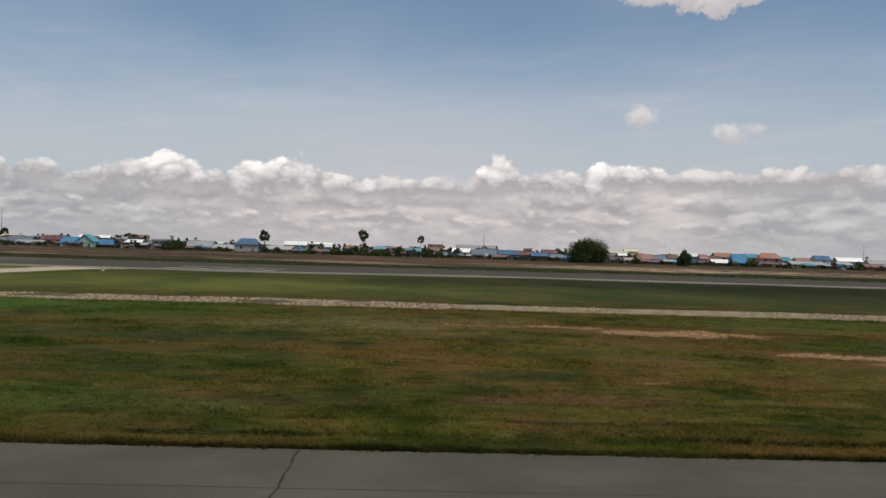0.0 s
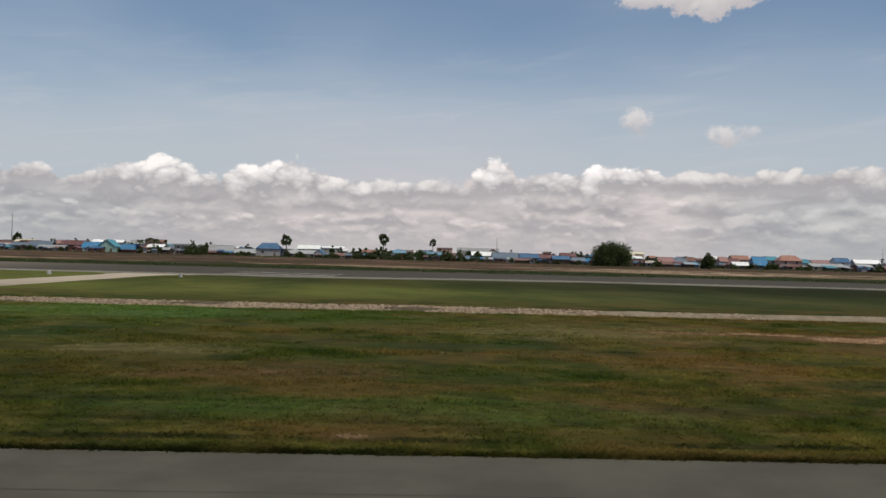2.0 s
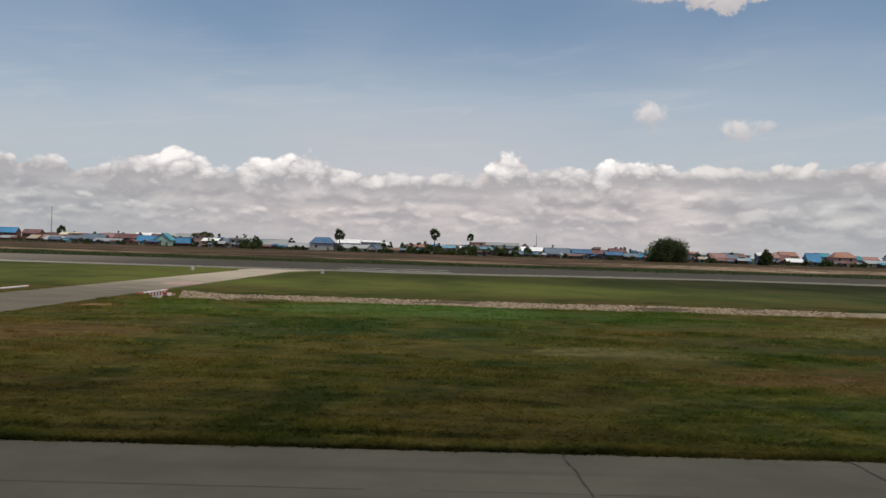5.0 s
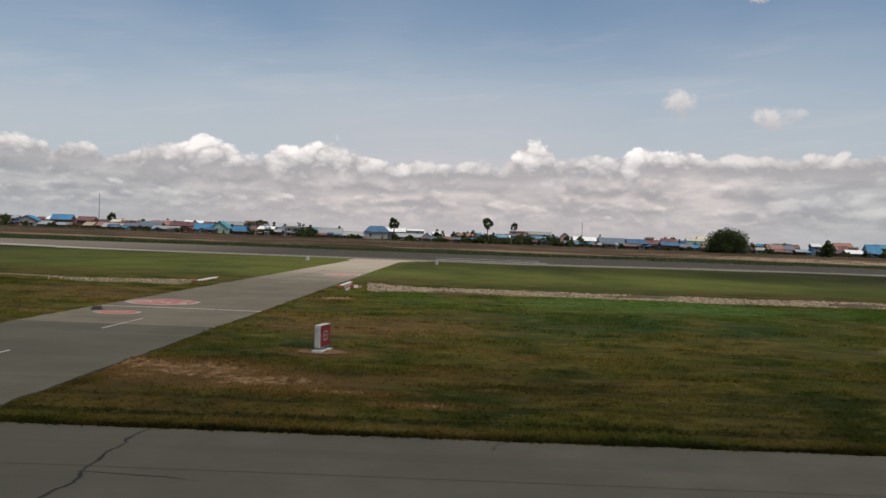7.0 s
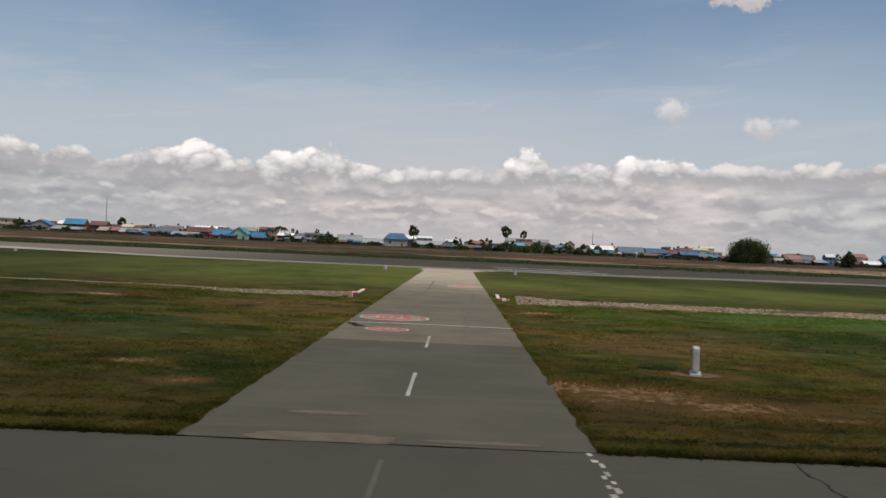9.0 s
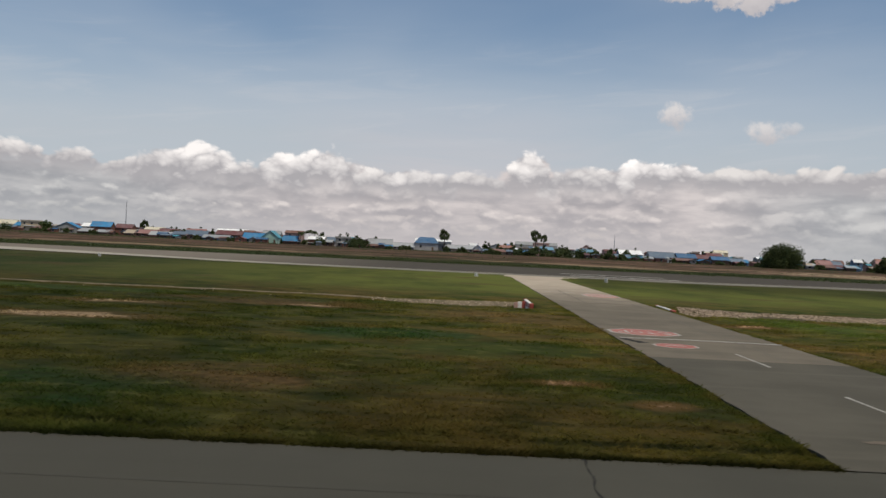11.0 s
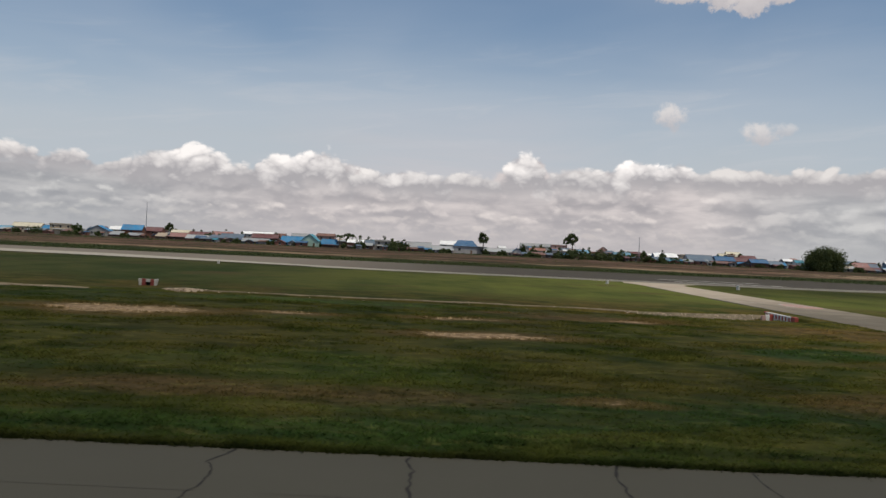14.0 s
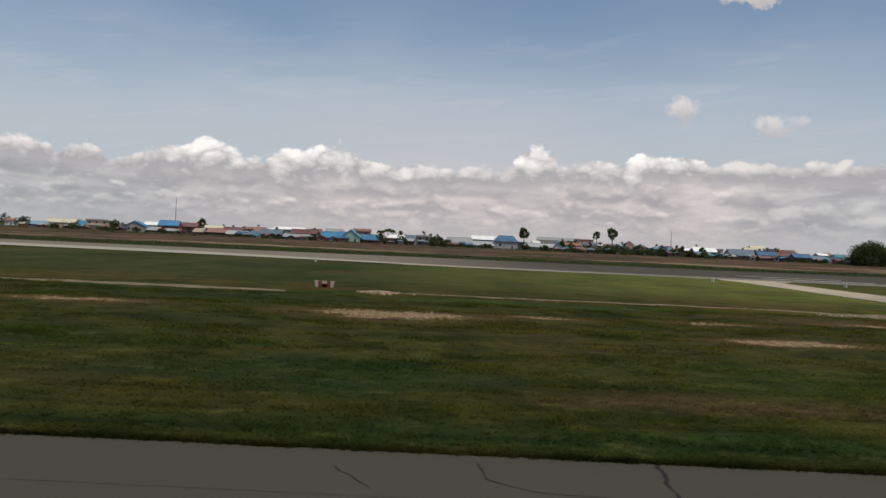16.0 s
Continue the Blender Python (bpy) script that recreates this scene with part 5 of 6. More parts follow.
def sugar_palm(x, y, h, half, label):
    """A fan palm: slender ringed trunk and a round crown of stiff fan leaves."""
    rng = random.Random(int(x * 5 + y))
    ob = thing("palm", x, y, ground_z(x, y), label, "palm tree")
    half *= 1.08
    ch = h - half * 0.98
    part("trunk", tube([(0, 0, -0.3), (0.1, 0, ch * 0.3), (0.05, 0.05, ch * 0.7), (0, 0, ch)], [0.36, 0.26, 0.24, 0.27], 8), BARK, ob)
    for i in range(27):
        d = Vector((rng.gauss(0, 1), rng.gauss(0, 1), rng.gauss(0.15, 1.0))).normalized()
        stalk = half * rng.uniform(0.42, 0.72)
        d.z *= 1.2
        c = Vector((0, 0, ch)) + d * stalk
        side = d.orthogonal().normalized()
        side = Matrix.Rotation(rng.uniform(0, 6.28), 3, d) @ side
        up = d.cross(side)
        bm = bmesh.new()
        mid = bm.verts.new(c)
        fan = half * rng.uniform(0.55, 0.75)
        ringv = []
        for k in range(13):
            a = -2.1 + 4.2 * k / 12
            r = fan * (1.0 if k % 2 == 0 else 0.62)
            ringv.append(bm.verts.new(c + (d * math.cos(a) + side * math.sin(a)) * r + up * 0.12 * fan * math.cos(a * 2)))
        for p_, q_ in zip(ringv, ringv[1:]):
            bm.faces.new((mid, p_, q_))
        tube([(0, 0, ch), tuple(c)], [0.05, 0.03], 4, bm)
        part("leaf", bm, LEAF_PALM, ob)
    return ob


def coconut_palm(x, y, h, half, label):
    """A feather palm: leaning trunk and drooping fronds."""
    rng = random.Random(int(x * 5 + y))
    ob = thing("palm", x, y, ground_z(x, y), label, "palm tree")
    ch = h * 0.84
    lean = rng.uniform(-0.6, 0.6)
    part("trunk", tube([(0, 0, -0.3), (lean * 0.3, 0, ch * 0.4), (lean, 0, ch)], [0.26, 0.18, 0.14], 7), BARK, ob)
    for i in range(16):
        a = 2 * math.pi * i / 16 + rng.uniform(-0.2, 0.2)
        rise = rng.uniform(-0.1, 0.9)
        out = Vector((math.cos(a), math.sin(a), 0))
        across = Vector((-math.sin(a), math.cos(a), 0))
        bm = bmesh.new()
        prev = None
        for k in range(8):
            s = k / 7
            p = Vector((lean, 0, ch)) + out * half * 1.05 * s + Vector((0, 0, h * 0.17 * (rise * s * 2 - 1.7 * s * s)))
            wd = half * 0.26 * math.sin(math.pi * min(s + 0.12, 1)) + 0.03
            cur = [bm.verts.new(p - across * wd - Vector((0, 0, wd * 0.6))), bm.verts.new(p), bm.verts.new(p + across * wd - Vector((0, 0, wd * 0.6)))]
            if prev:
                bm.faces.new((prev[0], prev[1], cur[1], cur[0])), bm.faces.new((prev[1], prev[2], cur[2], cur[1]))
            prev = cur
        part("frond", bm, LEAF_PALM, ob)
    return ob


house(-349.7, 563.7, 13.7, 2.0, 3.9, "gable", TIN_SKY, WALL_GREY, 3, "low hall with a pale blue metal roof")
house(-349.9, 599.7, 21.4, 3.9, 6.8, "gable", TIN_CREAM, WALL_TAN, 4, "long cream-roofed hall with tan walls")
house(-317.4, 563.7, 9.8, 3.1, 5.4, "gable", TIN_BLUE, WALL_GREY, 2, "small house with a blue metal roof")
house(-301.2, 545.7, 14.8, 6.1, 6.8, "flat", CONCRETE, WALL_TAN, 6, "tan concrete block of three storeys")
house(-266.4, 518.1, 14.3, 3.5, 6.6, "gable_y", TIN_BLUE, WALL_GREY, 2, "grey house with a blue gabled roof")
house(-277.0, 575.7, 10.4, 4.8, 7.1, "gable", TIN_WHITE, WALL_GREY, 1, "grey shed with a whitish tin roof")
house(-253.9, 513.3, 7.6, 1.5, 3.6, "shed", TIN_GREY, WALL_BROWN, 1, "low lean-to with a grey tin roof")
house(-246.6, 520.5, 13.0, 4.8, 7.9, "gable", TIN_BLUE, WALL_BRICK, 2, "brown-walled house with a bright blue roof")
house(-241.8, 508.5, 8.9, 1.5, 3.0, "shed", TIN_GREY, WALL_BROWN, 0, "low open shelter with a grey tin roof")
house(-239.6, 539.7, 11.6, 4.7, 7.2, "gable", TIN_MAROON, WALL_BRICK, 2, "brick house with a dull red roof")
house(-224.5, 507.7, 6.2, 1.7, 3.8, "shed", TIN_TAN, WALL_BROWN, 1, "small shack with a tan roof")
house(-238.7, 563.7, 4.6, 3.9, 5.1, "flat", TIN_WHITE, WALL_GREY, 1, "small grey block with a white top")
house(-240.8, 599.7, 13.8, 4.8, 6.5, "gable", TIN_CREAM, WALL_BRICK, 2, "brick hall with a cream roof")
house(-213.7, 509.5, 11.7, 2.0, 4.3, "gable", TIN_ROSE, WALL_BROWN, 2, "low house with a faded rose roof")
house(-209.9, 537.3, 13.7, 3.1, 5.6, "gable", TIN_MAROON, WALL_GREY, 2, "house with a maroon tin roof")
house(-185.7, 449.9, 12.1, 1.6, 3.5, "gable", TIN_GREY, WALL_BRICK, 1, "brick shack with a grey tin roof")
house(-209.6, 594.0, 14.3, 3.8, 6.6, "gable", TIN_ROSE, WALL_TAN, 2, "tan house with a rose roof")
house(-172.8, 440.2, 8.2, 2.5, 4.0, "shed", TIN_BLUEGREY, WALL_BROWN, 1, "shack with a blue-grey tin roof")
house(-169.8, 460.0, 12.9, 2.5, 5.0, "gable", TIN_BLUEGREY, WALL_BRICK, 2, "house with a blue-grey metal roof")
house(-190.4, 620.0, 22.9, 6.2, 7.9, "gable", TIN_WHITE, WALL_GREY, 3, "far hall with a bright white roof")
house(-161.1, 428.0, 9.7, 1.6, 2.6, "gable", TIN_RUST, WALL_BRICK, 1, "brick shack with a rusty roof")
house(-149.6, 426.0, 13.7, 1.6, 3.1, "gable", TIN_GREY, WALL_BLUE, 3, "wide low house with a grey metal roof")
house(-151.6, 460.0, 14.8, 3.6, 5.8, "gable", TIN_MAROON, WALL_BROWN, 2, "house with a long maroon roof")
house(-155.1, 520.0, 6.9, 4.3, 6.8, "gable", TIN_RUST, WALL_TAN, 1, "house with a rust-red roof")
house(-139.8, 428.0, 7.4, 1.6, 2.4, "gable", TIN_SKY, WALL_MINT, 1, "small pale teal house with sky-blue roof")
house(-132.2, 436.0, 12.9, 1.9, 5.1, "gable", TIN_BLUE, WALL_BLUE, 2, "house under a broad blue roof")
house(-149.1, 560.0, 12.3, 5.4, 7.6, "gable", TIN_GREY, WALL_GREY, 2, "grey-roofed house behind others")
house(-121.7, 426.0, 9.1, 3.2, 6.6, "gable_y", TIN_TEAL, WALL_MINT, 2, "mint-green house with a teal gabled roof")
house(-126.8, 520.0, 11.5, 6.7, 8.0, "gable", TIN_RUST, WALL_ROSE, 3, "rose house with a terracotta roof")
house(-112.8, 430.0, 8.0, 1.9, 4.5, "gable", TIN_BLUE, WALL_BRICK, 1, "brick shed with a blue roof")
house(-99.3, 430.0, 8.6, 3.4, 4.8, "gable", TIN_WHITE, WALL_BRICK, 1, "brown brick house with a white tin roof")
house(-92.5, 440.0, 5.9, 2.8, 4.9, "gable", TIN_BLUEGREY, WALL_GREY, 1, "grey house with a blue-grey roof")
house(-85.4, 428.0, 8.0, 4.6, 5.4, "flat", CONCRETE, WALL_GREY, 4, "grey two-storey house with a balcony")
house(-66.9, 432.0, 13.0, 2.5, 5.1, "gable", TIN_GREY, WALL_BRICK, 2, "brick house with a pale grey tin roof")
house(-63.2, 424.0, 6.5, 1.6, 2.2, "shed", TIN_BLUE, WALL_BRICK, 1, "brick lean-to with a blue edge")
house(-47.2, 640.0, 17.9, 5.2, 8.2, "gable", TIN_WHITE, WALL_GREY, 3, "hall with a gleaming white roof")
house(-54.5, 432.0, 11.5, 1.7, 3.7, "gable", TIN_GREY, WALL_GREY, 5, "grey workshop with small windows")
house(-43.0, 433.0, 12.7, 4.2, 7.1, "hip", TIN_NAVY, WALL_GREY, 2, "grey house with a deep blue roof")
house(-34.3, 436.0, 5.2, 4.0, 4.6, "flat", CONCRETE, WALL_GREY, 1, "plain grey concrete block")
house(-25.4, 430.0, 16.1, 2.1, 3.8, "gable", TIN_GREY, WALL_TAN, 3, "long low shed with a grey roof")
house(-14.8, 560.0, 5.3, 4.3, 5.8, "gable", TIN_WHITE, WALL_GREY, 1, "small far hall with a white roof")
house(201.2, 2150.0, 109.1, 15.9, 23.1, "gable", TIN_GREY, WALL_GREY, 4, "wide dark grey hall far behind")
house(-16.8, 428.0, 5.1, 2.5, 4.5, "gable_y", TIN_BLUE, WALL_WHITE, 1, "white house with a blue gabled roof")
house(15.3, 600.0, 11.2, 2.3, 3.9, "gable", TIN_WHITE, WALL_GREY, 2, "far grey shed with a white roof")
house(63.4, 845.0, 15.8, 9.9, 11.6, "flat", TIN_ROSE, WALL_ROSE, 6, "pink three-storey building with a terrace")
house(-1.2, 426.0, 10.2, 1.6, 2.2, "gable", TIN_RUST, WALL_TAN, 1, "low patched shack with a rusty roof")
house(28.6, 540.0, 10.8, 3.8, 5.2, "gable", TIN_WHITE, WALL_GREY, 2, "far hall with a white roof")
house(7.6, 430.0, 6.6, 1.6, 2.7, "gable", TIN_BLUE, WALL_BLUE, 1, "low shack with a blue roof")
house(-38.5, 730.0, 21.9, 6.8, 8.3, "gable", TIN_WHITE, WALL_GREY, 3, "far hall with a long white roof")
house(0.2, 436.0, 10.5, 2.3, 3.2, "flat", CONCRETE, WALL_WHITE, 4, "low whitewashed house with dark windows")
house(23.2, 470.0, 7.6, 3.7, 5.2, "gable", TIN_SKY, WALL_BRICK, 1, "brick house with a pale blue roof")
house(27.4, 520.0, 8.3, 5.0, 6.4, "flat", TIN_CREAM, WALL_ROSE, 3, "rose-walled house with a flat cream roof")
house(41.6, 450.0, 9.3, 3.0, 4.8, "gable", TIN_SKY, WALL_BLUE, 1, "house with a light blue roof")
house(57.5, 430.0, 8.7, 1.7, 3.2, "gable", TIN_BLUEGREY, WALL_BLUE, 1, "low shack with a blue-grey roof")
house(70.2, 470.0, 13.3, 3.5, 5.7, "gable", TIN_WHITE, WALL_BLUE, 2, "house with a patched white roof")
house(116.7, 890.0, 9.6, 7.6, 11.1, "gable_y", TIN_RUST, WALL_ROSE, 1, "far house with a red gabled roof")
house(79.0, 436.0, 14.1, 2.7, 5.3, "gable", TIN_BLUEGREY, WALL_GREY, 2, "house with a grey-blue roof")
house(66.7, 424.0, 10.2, 1.6, 2.6, "shed", TIN_BLUE, WALL_BRICK, 1, "low shack with blue sheeting")
house(79.5, 422.0, 5.4, 1.6, 2.2, "flat", CONCRETE, WALL_WHITE, 1, "small whitewashed hut with flat roof")
house(91.2, 434.0, 10.5, 3.0, 5.1, "gable", TIN_NAVY, WALL_BROWN, 2, "dark shack with a slate-blue roof")
house(86.9, 424.0, 9.7, 1.6, 2.6, "shed", TIN_RUST, WALL_BROWN, 1, "dark brown timber shack with rusty roof")
house(100.2, 440.0, 11.9, 3.0, 5.0, "gable", TIN_MAROON, WALL_BRICK, 2, "brick house with a maroon roof")
house(106.2, 470.0, 4.5, 5.9, 6.5, "flat", CONCRETE, WALL_BRICK, 2, "narrow unplastered brick tower house")
house(106.7, 428.0, 9.2, 2.7, 4.4, "gable", TIN_NAVY, WALL_BROWN, 1, "shack with a dark blue roof")
house(120.2, 480.0, 9.1, 4.4, 6.3, "gable", TIN_MAROON, WALL_BRICK, 1, "house with a maroon roof")
house(116.2, 430.0, 7.2, 2.1, 3.8, "gable", TIN_BLUEGREY, WALL_GREY, 1, "grey shack with a white tarpaulin")
house(123.4, 440.0, 3.6, 1.9, 3.4, "gable", TIN_BLUE, WALL_BLUE, 1, "small blue shack with a blue roof")
house(286.5, 1000.0, 23.2, 8.3, 11.0, "gable", TIN_CREAM, WALL_MINT, 2, "pale green hall with a cream roof")
house(327.3, 1100.0, 19.4, 11.5, 14.5, "gable", TIN_CREAM, WALL_TAN, 2, "far hall with a high cream roof")
house(146.1, 430.0, 7.1, 2.1, 3.2, "gable", TIN_MAROON, WALL_ROSE, 1, "low house with a purple-red roof")
house(153.5, 428.0, 7.6, 2.0, 3.2, "hip", TIN_GREY, WALL_GREY, 2, "low shed with a pale rounded roof")
house(164.4, 440.0, 9.0, 2.8, 5.2, "gable", TIN_ROSE, WALL_ROSE, 2, "house with a bright rose roof")
house(160.9, 425.0, 6.4, 1.6, 2.9, "gable", TIN_RUST, WALL_BROWN, 1, "dark brown shack with rusty gable roof")
house(174.8, 450.0, 8.6, 2.8, 4.9, "gable", TIN_BLUEGREY, WALL_GREY, 1, "house with a slate-grey roof")
house(175.2, 430.0, 6.4, 1.8, 3.0, "gable", TIN_SKY, WALL_BLUE, 1, "low shack with a sky-blue roof")
house(191.3, 480.0, 5.5, 3.6, 5.6, "gable", TIN_RUST, WALL_BRICK, 1, "brick house with a brown roof")
house(211.6, 500.0, 5.9, 5.1, 6.8, "gable", TIN_WHITE, WALL_BLUE, 1, "house with a white roof")
house(198.9, 450.0, 4.9, 3.8, 6.2, "gable", TIN_ROSE, WALL_ROSE, 1, "pink house with a rose roof")
house(208.0, 460.0, 8.8, 3.0, 5.5, "gable", TIN_MAROON, WALL_WHITE, 2, "house with a lilac-grey roof")
house(228.5, 500.0, 11.0, 5.3, 7.6, "gable", TIN_ORANGE, WALL_TAN, 2, "tan house with an orange tile roof")
house(199.6, 426.0, 8.8, 2.0, 3.7, "gable", TIN_WHITE, WALL_BROWN, 1, "low shed with whitish tin roof")
house(211.1, 430.0, 7.7, 2.3, 6.7, "gable", TIN_BLUE, WALL_BLUE, 1, "house under a steep bright blue roof")
house(226.0, 450.0, 7.4, 5.2, 7.1, "gable", TIN_TEAL, WALL_GREY, 1, "house with a teal metal roof")
house(228.0, 432.0, 12.2, 5.1, 7.8, "hip", TIN_ORANGE, WALL_ROSE, 4, "pinkish house with a hipped terracotta roof")
house(244.0, 450.0, 6.2, 4.2, 6.1, "gable", TIN_TEAL, WALL_MINT, 1, "house with patched teal roofs")
house(245.1, 426.0, 18.8, 2.5, 4.0, "gable", TIN_GREY, WALL_TAN, 4, "long low shed with a grey tin roof")
house(259.6, 440.0, 8.6, 5.1, 7.2, "gable", TIN_NAVY, WALL_WHITE, 2, "white two-storey house with a slate roof")
house(288.3, 520.0, 13.0, 4.5, 6.2, "gable", TIN_ROSE, WALL_TAN, 2, "far house with a rose roof")
house(295.6, 480.0, 15.3, 4.8, 7.1, "gable", TIN_WHITE, WALL_GREY, 3, "hall with a white tin roof")
house(265.6, 428.0, 8.3, 2.8, 4.2, "gable", TIN_GREY, WALL_BRICK, 1, "brick shed with a pale roof")
house(282.0, 428.0, 11.3, 2.1, 3.6, "gable", TIN_RUST, WALL_BRICK, 2, "brick shack with a brown roof")
house(309.4, 470.0, 16.3, 3.7, 5.7, "gable", TIN_GREY, WALL_GREY, 2, "grey house with a tin roof")
tree(-340.6, 527.7, 7.1, 5.6, "leafy dark green tree beside the houses")
bush(-304.1, 513.3, 3.7, 8.4, "long dark green hedge bush")
tree(-276.5, 513.3, 7.4, 4.4, "olive-brown bushy tree beside houses")
tree(-454.1, 719.7, 10.2, 5.9, "small tree far behind the sheds")
sugar_palm(-256.2, 623.7, 10.4, 2.9, "fan palm rising between the roofs")
tree(-213.5, 620.0, 8.5, 2.5, "small dark tree among far roofs")
coconut_palm(-107.6, 432.0, 7.6, 2.6, "coconut palm by the brick house")
coconut_palm(-103.6, 436.0, 8.8, 2.6, "coconut palm with drooping fronds")
coconut_palm(-101.3, 440.0, 8.3, 2.7, "coconut palm behind the brick house")
tree(-98.3, 445.0, 7.1, 2.7, "dense dark green tree by a house")
tree(-86.0, 450.0, 7.7, 4.3, "round dark green tree behind the grey house")
tree(-77.8, 434.0, 5.5, 4.7, "low dense green tree by houses")
bush(-10.4, 426.0, 2.8, 3.7, "dark green bush by the field edge")
bush(-1.9, 440.0, 3.4, 2.9, "dark green bush among shacks")
tree(2.3, 450.0, 5.6, 2.1, "small dark tree behind shacks")
sugar_palm(-34.0, 433.1, 11.2, 2.3, "tall fan palm with a round crown")
tree(-12.0, 450.0, 6.4, 1.5, "small olive tree by a white roof")
tree(-9.4, 470.0, 6.1, 1.6, "small green tree behind houses")
tree(6.2, 440.0, 5.7, 2.4, "bushy green tree beside houses")
tree(12.4, 428.0, 5.2, 4.0, "broad dark green tree")
sugar_palm(14.9, 453.2, 13.1, 2.4, "tall fan palm on a slender trunk")
sugar_palm(47.6, 692.0, 15.2, 2.6, "far fan palm on a slender trunk")
tree(16.8, 430.0, 5.7, 2.3, "dark tree at the foot of a palm")
bush(34.4, 426.0, 5.0, 4.0, "dark green thicket before the houses")
bush(41.6, 427.0, 4.4, 4.0, "dense dark green thicket")
bush(49.3, 426.0, 4.1, 3.4, "rounded dark green bush")
big_tree(124.7, 397.0, 12.6, 10.9, "large spreading dark green tree by the field")
round_tree(167.9, 388.0, 7.8, 3.8, "round dark green tree at the field edge")
bush(214.3, 424.0, 3.9, 3.5, "light green bushes in front of houses")
bush(270.0, 424.0, 4.7, 3.2, "dark green bush beside a shed")
tree(326.5, 520.0, 8.1, 2.5, "small tree behind the sheds")
bush(233.8, 425.0, 3.3, 2.3, "green bush in a yard")
tree(137.4, 560.0, 7.8, 2.6, "small far green tree behind roofs")
tree(143.0, 560.0, 8.0, 2.9, "small far green tree behind roofs")
bush(6.2, 426.0, 1.8, 2.0, "dark green bush between shacks")
for hx, hh, hw_ in ((3.0, 3.2, 3.4), (9.5, 3.6, 3.8), (16.5, 3.9, 4.2), (22.5, 3.4, 3.6), (28.5, 3.9, 4.0), (55.5, 3.6, 4.2), (62.0, 3.2, 3.4), (-79.5, 4.6, 4.4), (-73.5, 3.8, 3.6), (-96.0, 4.4, 3.6)):
    bush(hx, 422.0, hh, hw_, "dense dark green thicket before the shacks")
bush(35.5, 430.0, 4.0, 4.5, "dark green thicket by the field")


# the crowd of roofs farther back, between and behind the front rows
fill = random.Random(77)
back_roofs = ((TIN_RUST, "rust-red"), (TIN_GREY, "grey"), (TIN_BLUEGREY, "blue-grey"), (TIN_MAROON, "maroon"), (TIN_WHITE, "white"), (TIN_BLUE, "blue"),
              (TIN_ROSE, "faded rose"), (TIN_TEAL, "teal"), (TIN_CREAM, "cream"), (TIN_ORANGE, "terracotta"), (TIN_NAVY, "deep blue"), (TIN_TAN, "tan"))
back_walls = ((WALL_GREY, "grey"), (WALL_TAN, "tan"), (WALL_BRICK, "brown brick"), (WALL_ROSE, "pinkish"), (WALL_WHITE, "whitewashed"), (WALL_BROWN, "dark timber"))


def front(x):
    """Where the settlement begins: it draws back at the western end."""
    u = min(max((-172 - x) / 40, 0), 1)
    return 420 + 90 * u * u * (3 - 2 * u)


for i in range(112):
    yb = fill.uniform(40, 290)
    xb = -400 + 740 * (i + fill.uniform(-0.4, 0.4)) / 112 * (0.75 + (yb + 420) / 1600)
    yb += front(xb)
    roof_m, roof_word = back_roofs[fill.choice((0, 1, 1, 2, 3, 4, 4, 5, 7, 8, 9, 2, 11, 10))]
    wall_m, wall_word = back_walls[fill.randrange(6)]
    up_ = fill.uniform(2.4, 4.0) + (yb - 460) / 120
    if -80 < xb < -12:
        continue   # an open gap before the white halls
    house(xb, yb, fill.uniform(4.5, 11), up_, up_ + fill.uniform(0.8, 1.7), fill.choice(("gable", "gable", "gable_y", "hip", "flat")), roof_m, wall_m, fill.choice((2, 2, 4)),
          "%s house with a %s roof among others" % (wall_word, roof_word))
for i in range(104):
    xb = -330 + 625 * (i + fill.uniform(-0.45, 0.45)) / 104
    roof_m, roof_word = back_roofs[fill.choice((0, 0, 1, 1, 2, 2, 3, 3, 5, 10, 11, 7))]
    wall_m, wall_word = back_walls[fill.choice((0, 2, 2, 5, 5, 5))]
    up_ = fill.uniform(1.4, 2.3)
    if abs(xb + 34) < 9 or abs(xb + 50) < 14:
        continue   # the palm and the halls stand open to the field
    house(xb, front(xb) + fill.uniform(-2, 12), fill.uniform(2.6, 6.5), up_, up_ + fill.uniform(0.4, 1.2), fill.choice(("shed", "shed", "gable", "gable_y")), roof_m, wall_m, fill.choice((0, 1, 1)),
          "low %s shack with a %s tin roof" % (wall_word, roof_word))
for i in range(70):
    xb = fill.uniform(-330, 290)
    bush(xb, front(xb) + fill.uniform(-3, 12), fill.uniform(1.2, 3.4), fill.uniform(1.2, 3.4), "dark green bush growing between shacks")
for i in range(56):
    xb = fill.uniform(-350, 300)
    yb = fill.uniform(20, 190)
    if -80 < xb < -12:
        continue
    tree(xb, front(xb) + yb, fill.uniform(4.0, 6.0) + yb / 80, fill.uniform(2.4, 4.4), "small dark green tree between the roofs")


# ---- masts ----
def mast(x, y, h, r, label):
    ob = thing("mast", x, y, ground_z(x, y), label, "mast")
    part("pole", tube([(0, 0, -0.5), (0, 0, h * 0.5), (0, 0, h)], [r, r * 0.8, r * 0.5], 6), STEEL, ob)
    part("tip", tube([(0, 0, h - 0.05), (0, 0, h * 1.04)], [r * 0.3, r * 0.2], 5), STEEL, ob)
    return ob


mast(-313.0, 737.0, 29.0, 0.42, "tall thin radio mast behind the houses")
mast(281.0, 440.0, 13.5, 0.16, "slender grey pole among the houses")
mast(22.0, 470.0, 6.5, 0.12, "thin pole beside small houses")
mast(95.0, 640.0, 17.0, 0.3, "thin pole on a far roofscape")


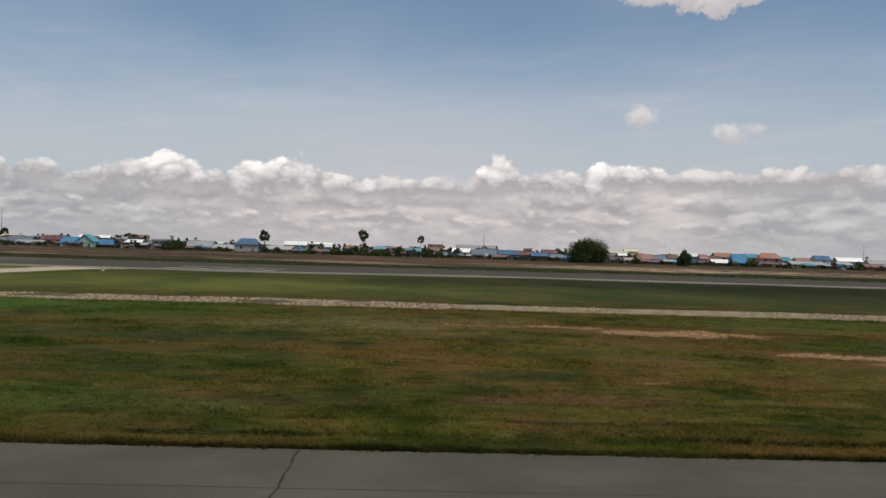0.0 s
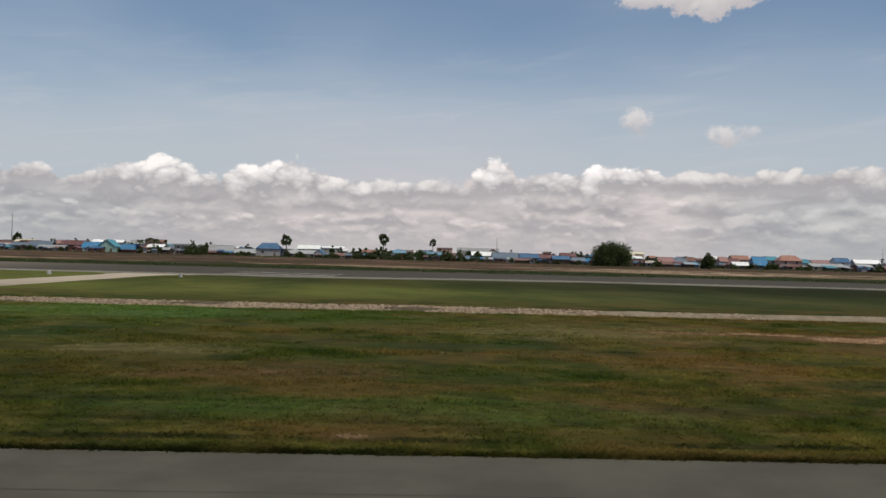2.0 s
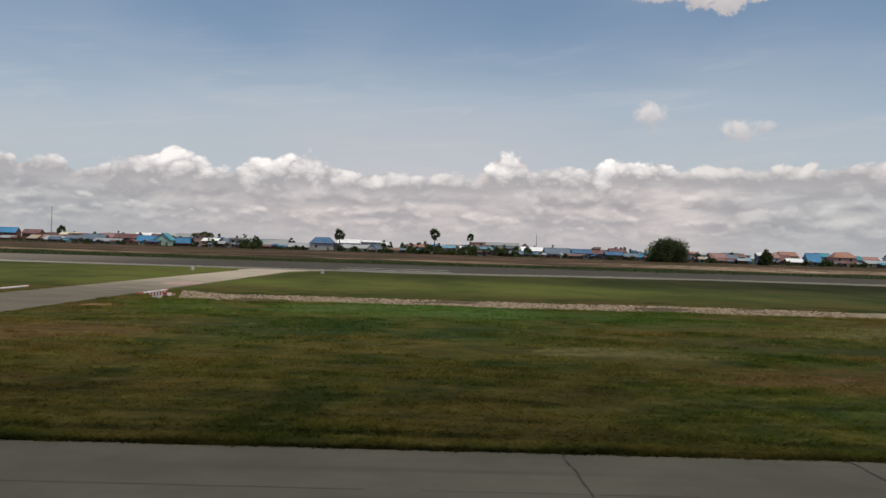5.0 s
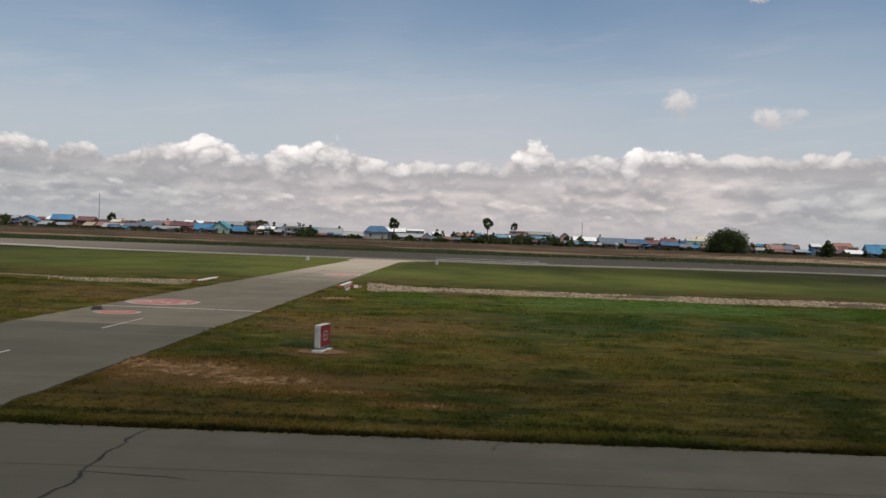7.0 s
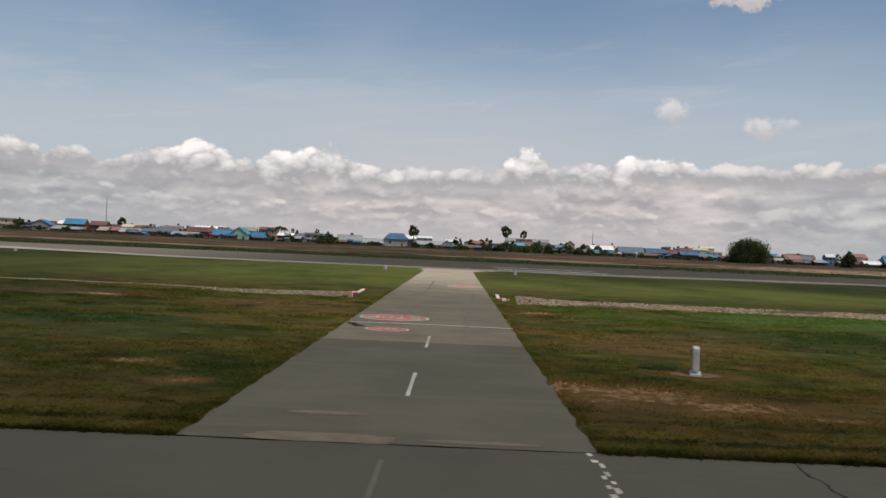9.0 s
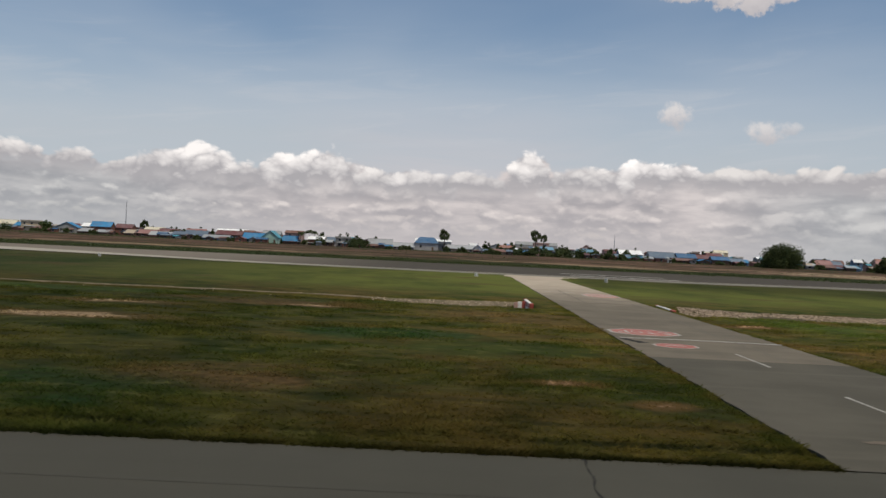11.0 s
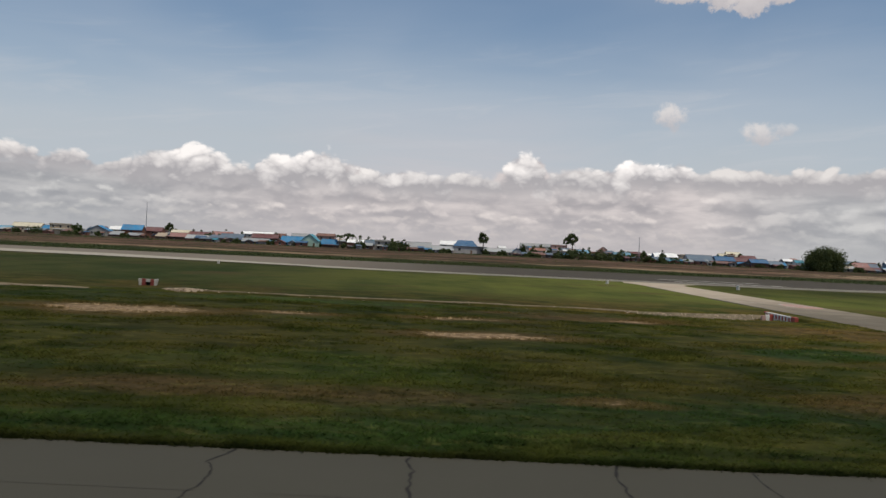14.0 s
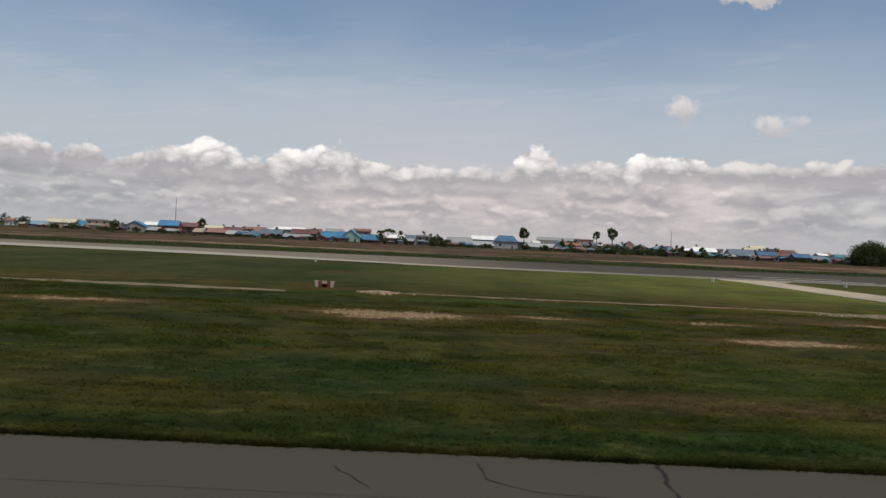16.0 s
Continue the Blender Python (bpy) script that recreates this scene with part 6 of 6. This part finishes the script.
# ---- low scrub on the far verge ----
def scrub(name, x0, x1, y0, y1, count, size, mat, label, seed):
    def place(r_):
        while True:
            x, y = r_.uniform(x0, x1), r_.uniform(y0, y1)
            n = noise.noise((x * 0.025, y * 0.09, seed)) + 0.6 * noise.noise((x * 0.12, y * 0.16, seed))
            if n > 0.02:
                return Vector((x, y, ground_z(x, y) + r_.random() ** 2 * (0.25 + 0.6 * max(min(n, 0.8), 0))))
    v, f = leaves(count, place, size, seed)
    ob = new(name, mesh_from(name, v, f, mat))
    return tagged(ob, label, "scrub", kind="stuff")


scrub("verge_scrub", -300, 280, 237, 264, 26000, 0.28, LEAF, "dark green scrub along the far runway verge", 11)
scrub("field_scrub", -300, 300, 290, 405, 3000, 0.20, LEAF_LIGHT, "scattered low weeds over the dry field", 23)
scrub("yard_scrub", -290, 290, 402, 424, 6000, 0.40, LEAF, "weeds and low hedges before the houses", 31)


# ---- grass tufts ----
def tufts(name, count, area, height_range, seed, label, blades=4, width=0.016, wide=0.09, mat=BLADES):
    """Grass tufts as one mesh; area(rng) gives a place and a size factor."""
    rs, rn = random.Random(seed), np.random.default_rng(seed)
    places = []
    for _ in range(count):
        x, y, f = area(rs)
        if not road_edge(ROAD_WEST, y) - 0.05 < x < road_edge(ROAD_EAST, y) + 0.05:
            places.append((x, y, ground_z(x, y) - 0.02, rs.uniform(*height_range) * f))
    p = np.repeat(np.array(places), blades, axis=0)
    n = len(p)
    a = rn.uniform(0, 2 * math.pi, n)
    ox, oy = rn.uniform(-wide, wide, n), rn.uniform(-wide * 0.8, wide * 0.8, n)
    lean_ = p[:, 3] * rn.uniform(0.6, 1.9, n)
    wx, wy = width * np.sin(a) * rn.uniform(0.7, 1.6, n), width * np.cos(a) * rn.uniform(0.7, 1.6, n)
    tx, ty = lean_ * np.cos(a), lean_ * np.sin(a)
    x, y, z = p[:, 0] + ox, p[:, 1] + oy, p[:, 2]
    verts = np.empty((n, 3, 3))
    verts[:, 0] = np.stack((x - wx, y - wy, z), 1)
    verts[:, 1] = np.stack((x + wx, y + wy, z), 1)
    verts[:, 2] = np.stack((x + tx, y + ty, z + p[:, 3] * rn.uniform(0.7, 1.1, n)), 1)
    flip = wx * ty - wy * tx < 0
    verts[flip, 0], verts[flip, 1] = verts[flip, 1].copy(), verts[flip, 0].copy()
    me = bpy.data.meshes.new(name)
    me.vertices.add(3 * n), me.loops.add(3 * n), me.polygons.add(n)
    me.vertices.foreach_set("co", verts.ravel())
    me.loops.foreach_set("vertex_index", np.arange(3 * n))
    me.polygons.foreach_set("loop_start", np.arange(0, 3 * n, 3))
    me.polygons.foreach_set("use_smooth", np.ones(n, dtype=bool))
    me.materials.append(mat)
    me.update(calc_edges=True)
    me.normals_split_custom_set_from_vertices([(0.0, 0.0, 1.0)] * (3 * n))   # soft turf shading
    return tagged(new(name, me), label, "grass", kind="stuff")


def near_area(r_):
    while True:
        y = 19.1 + 16 * r_.random() ** 1.4
        x = r_.uniform(-46 - y * 0.62 - 26, 44 + y * 0.62)
        n = noise.noise((x * 0.25, y * 0.45, 17)) + 0.8 * noise.noise((x * 0.8, y * 1.3, 29))
        if n > r_.uniform(-0.9, 0.35):
            return x, y, (0.75 + 0.8 * max(n, 0)) * (1.0 - 0.035 * (y - 19))


def mid_area(r_):
    while True:
        y = 28.0 + 38.5 * r_.random()
        x = r_.uniform(-72 - y * 0.54, 42 + y * 0.58)
        n = noise.noise((x * 0.14, y * 0.30, 41)) + 0.9 * noise.noise((x * 0.45, y * 0.9, 53))
        if n > r_.uniform(-0.25, 0.75):
            return x, y, 0.6 + 0.9 * max(n, 0)


def edge_area(r_):
    x = r_.uniform(-98, 64)
    thick = 0.5 + 0.5 * noise.noise((x * 0.9, 3, 0))
    return x, 18.92 + abs(r_.gauss(0, 0.24)), (0.45 + 0.5 * r_.random()) * (0.7 + 0.6 * thick)


def road_area(r_):
    y = 19.2 + 60 * r_.random() ** 1.5
    if r_.random() < 0.5:
        return road_edge(ROAD_WEST, y) - 0.05 - abs(r_.gauss(0, 0.3)), y, 0.8
    return road_edge(ROAD_EAST, y) + 0.05 + abs(r_.gauss(0, 0.3)), y, 0.8


def bank_area(r_):
    x = r_.uniform(-13, 106)
    return x, 65.9 + r_.gauss(0, 0.5), 1.2


def sign_area(r_):
    return -10.9 + r_.gauss(0, 0.35), 33.2 + r_.gauss(0, 0.25), 1.0


tufts("grass_field", 80000, near_area, (0.06, 0.17), 3, "rough airfield grass of mixed green and straw", 4, 0.024)
tufts("grass_beyond", 70000, mid_area, (0.07, 0.19), 5, "tussocky airfield grass before the ditch", 4, 0.030, 0.14)
tufts("grass_edge", 16000, edge_area, (0.07, 0.2), 4, "grass creeping over the taxiway edge", 4, 0.02)
tufts("grass_roadside", 5000, road_area, (0.03, 0.09), 6, "short grass along the access road")
tufts("grass_ditch", 3500, bank_area, (0.08, 0.2), 8, "longer grass on the lip of the ditch", 4, 0.03)
tufts("grass_sign", 260, sign_area, (0.12, 0.26), 9, "rank dark grass beside the sign", 5, 0.022, 0.09, LEAF)
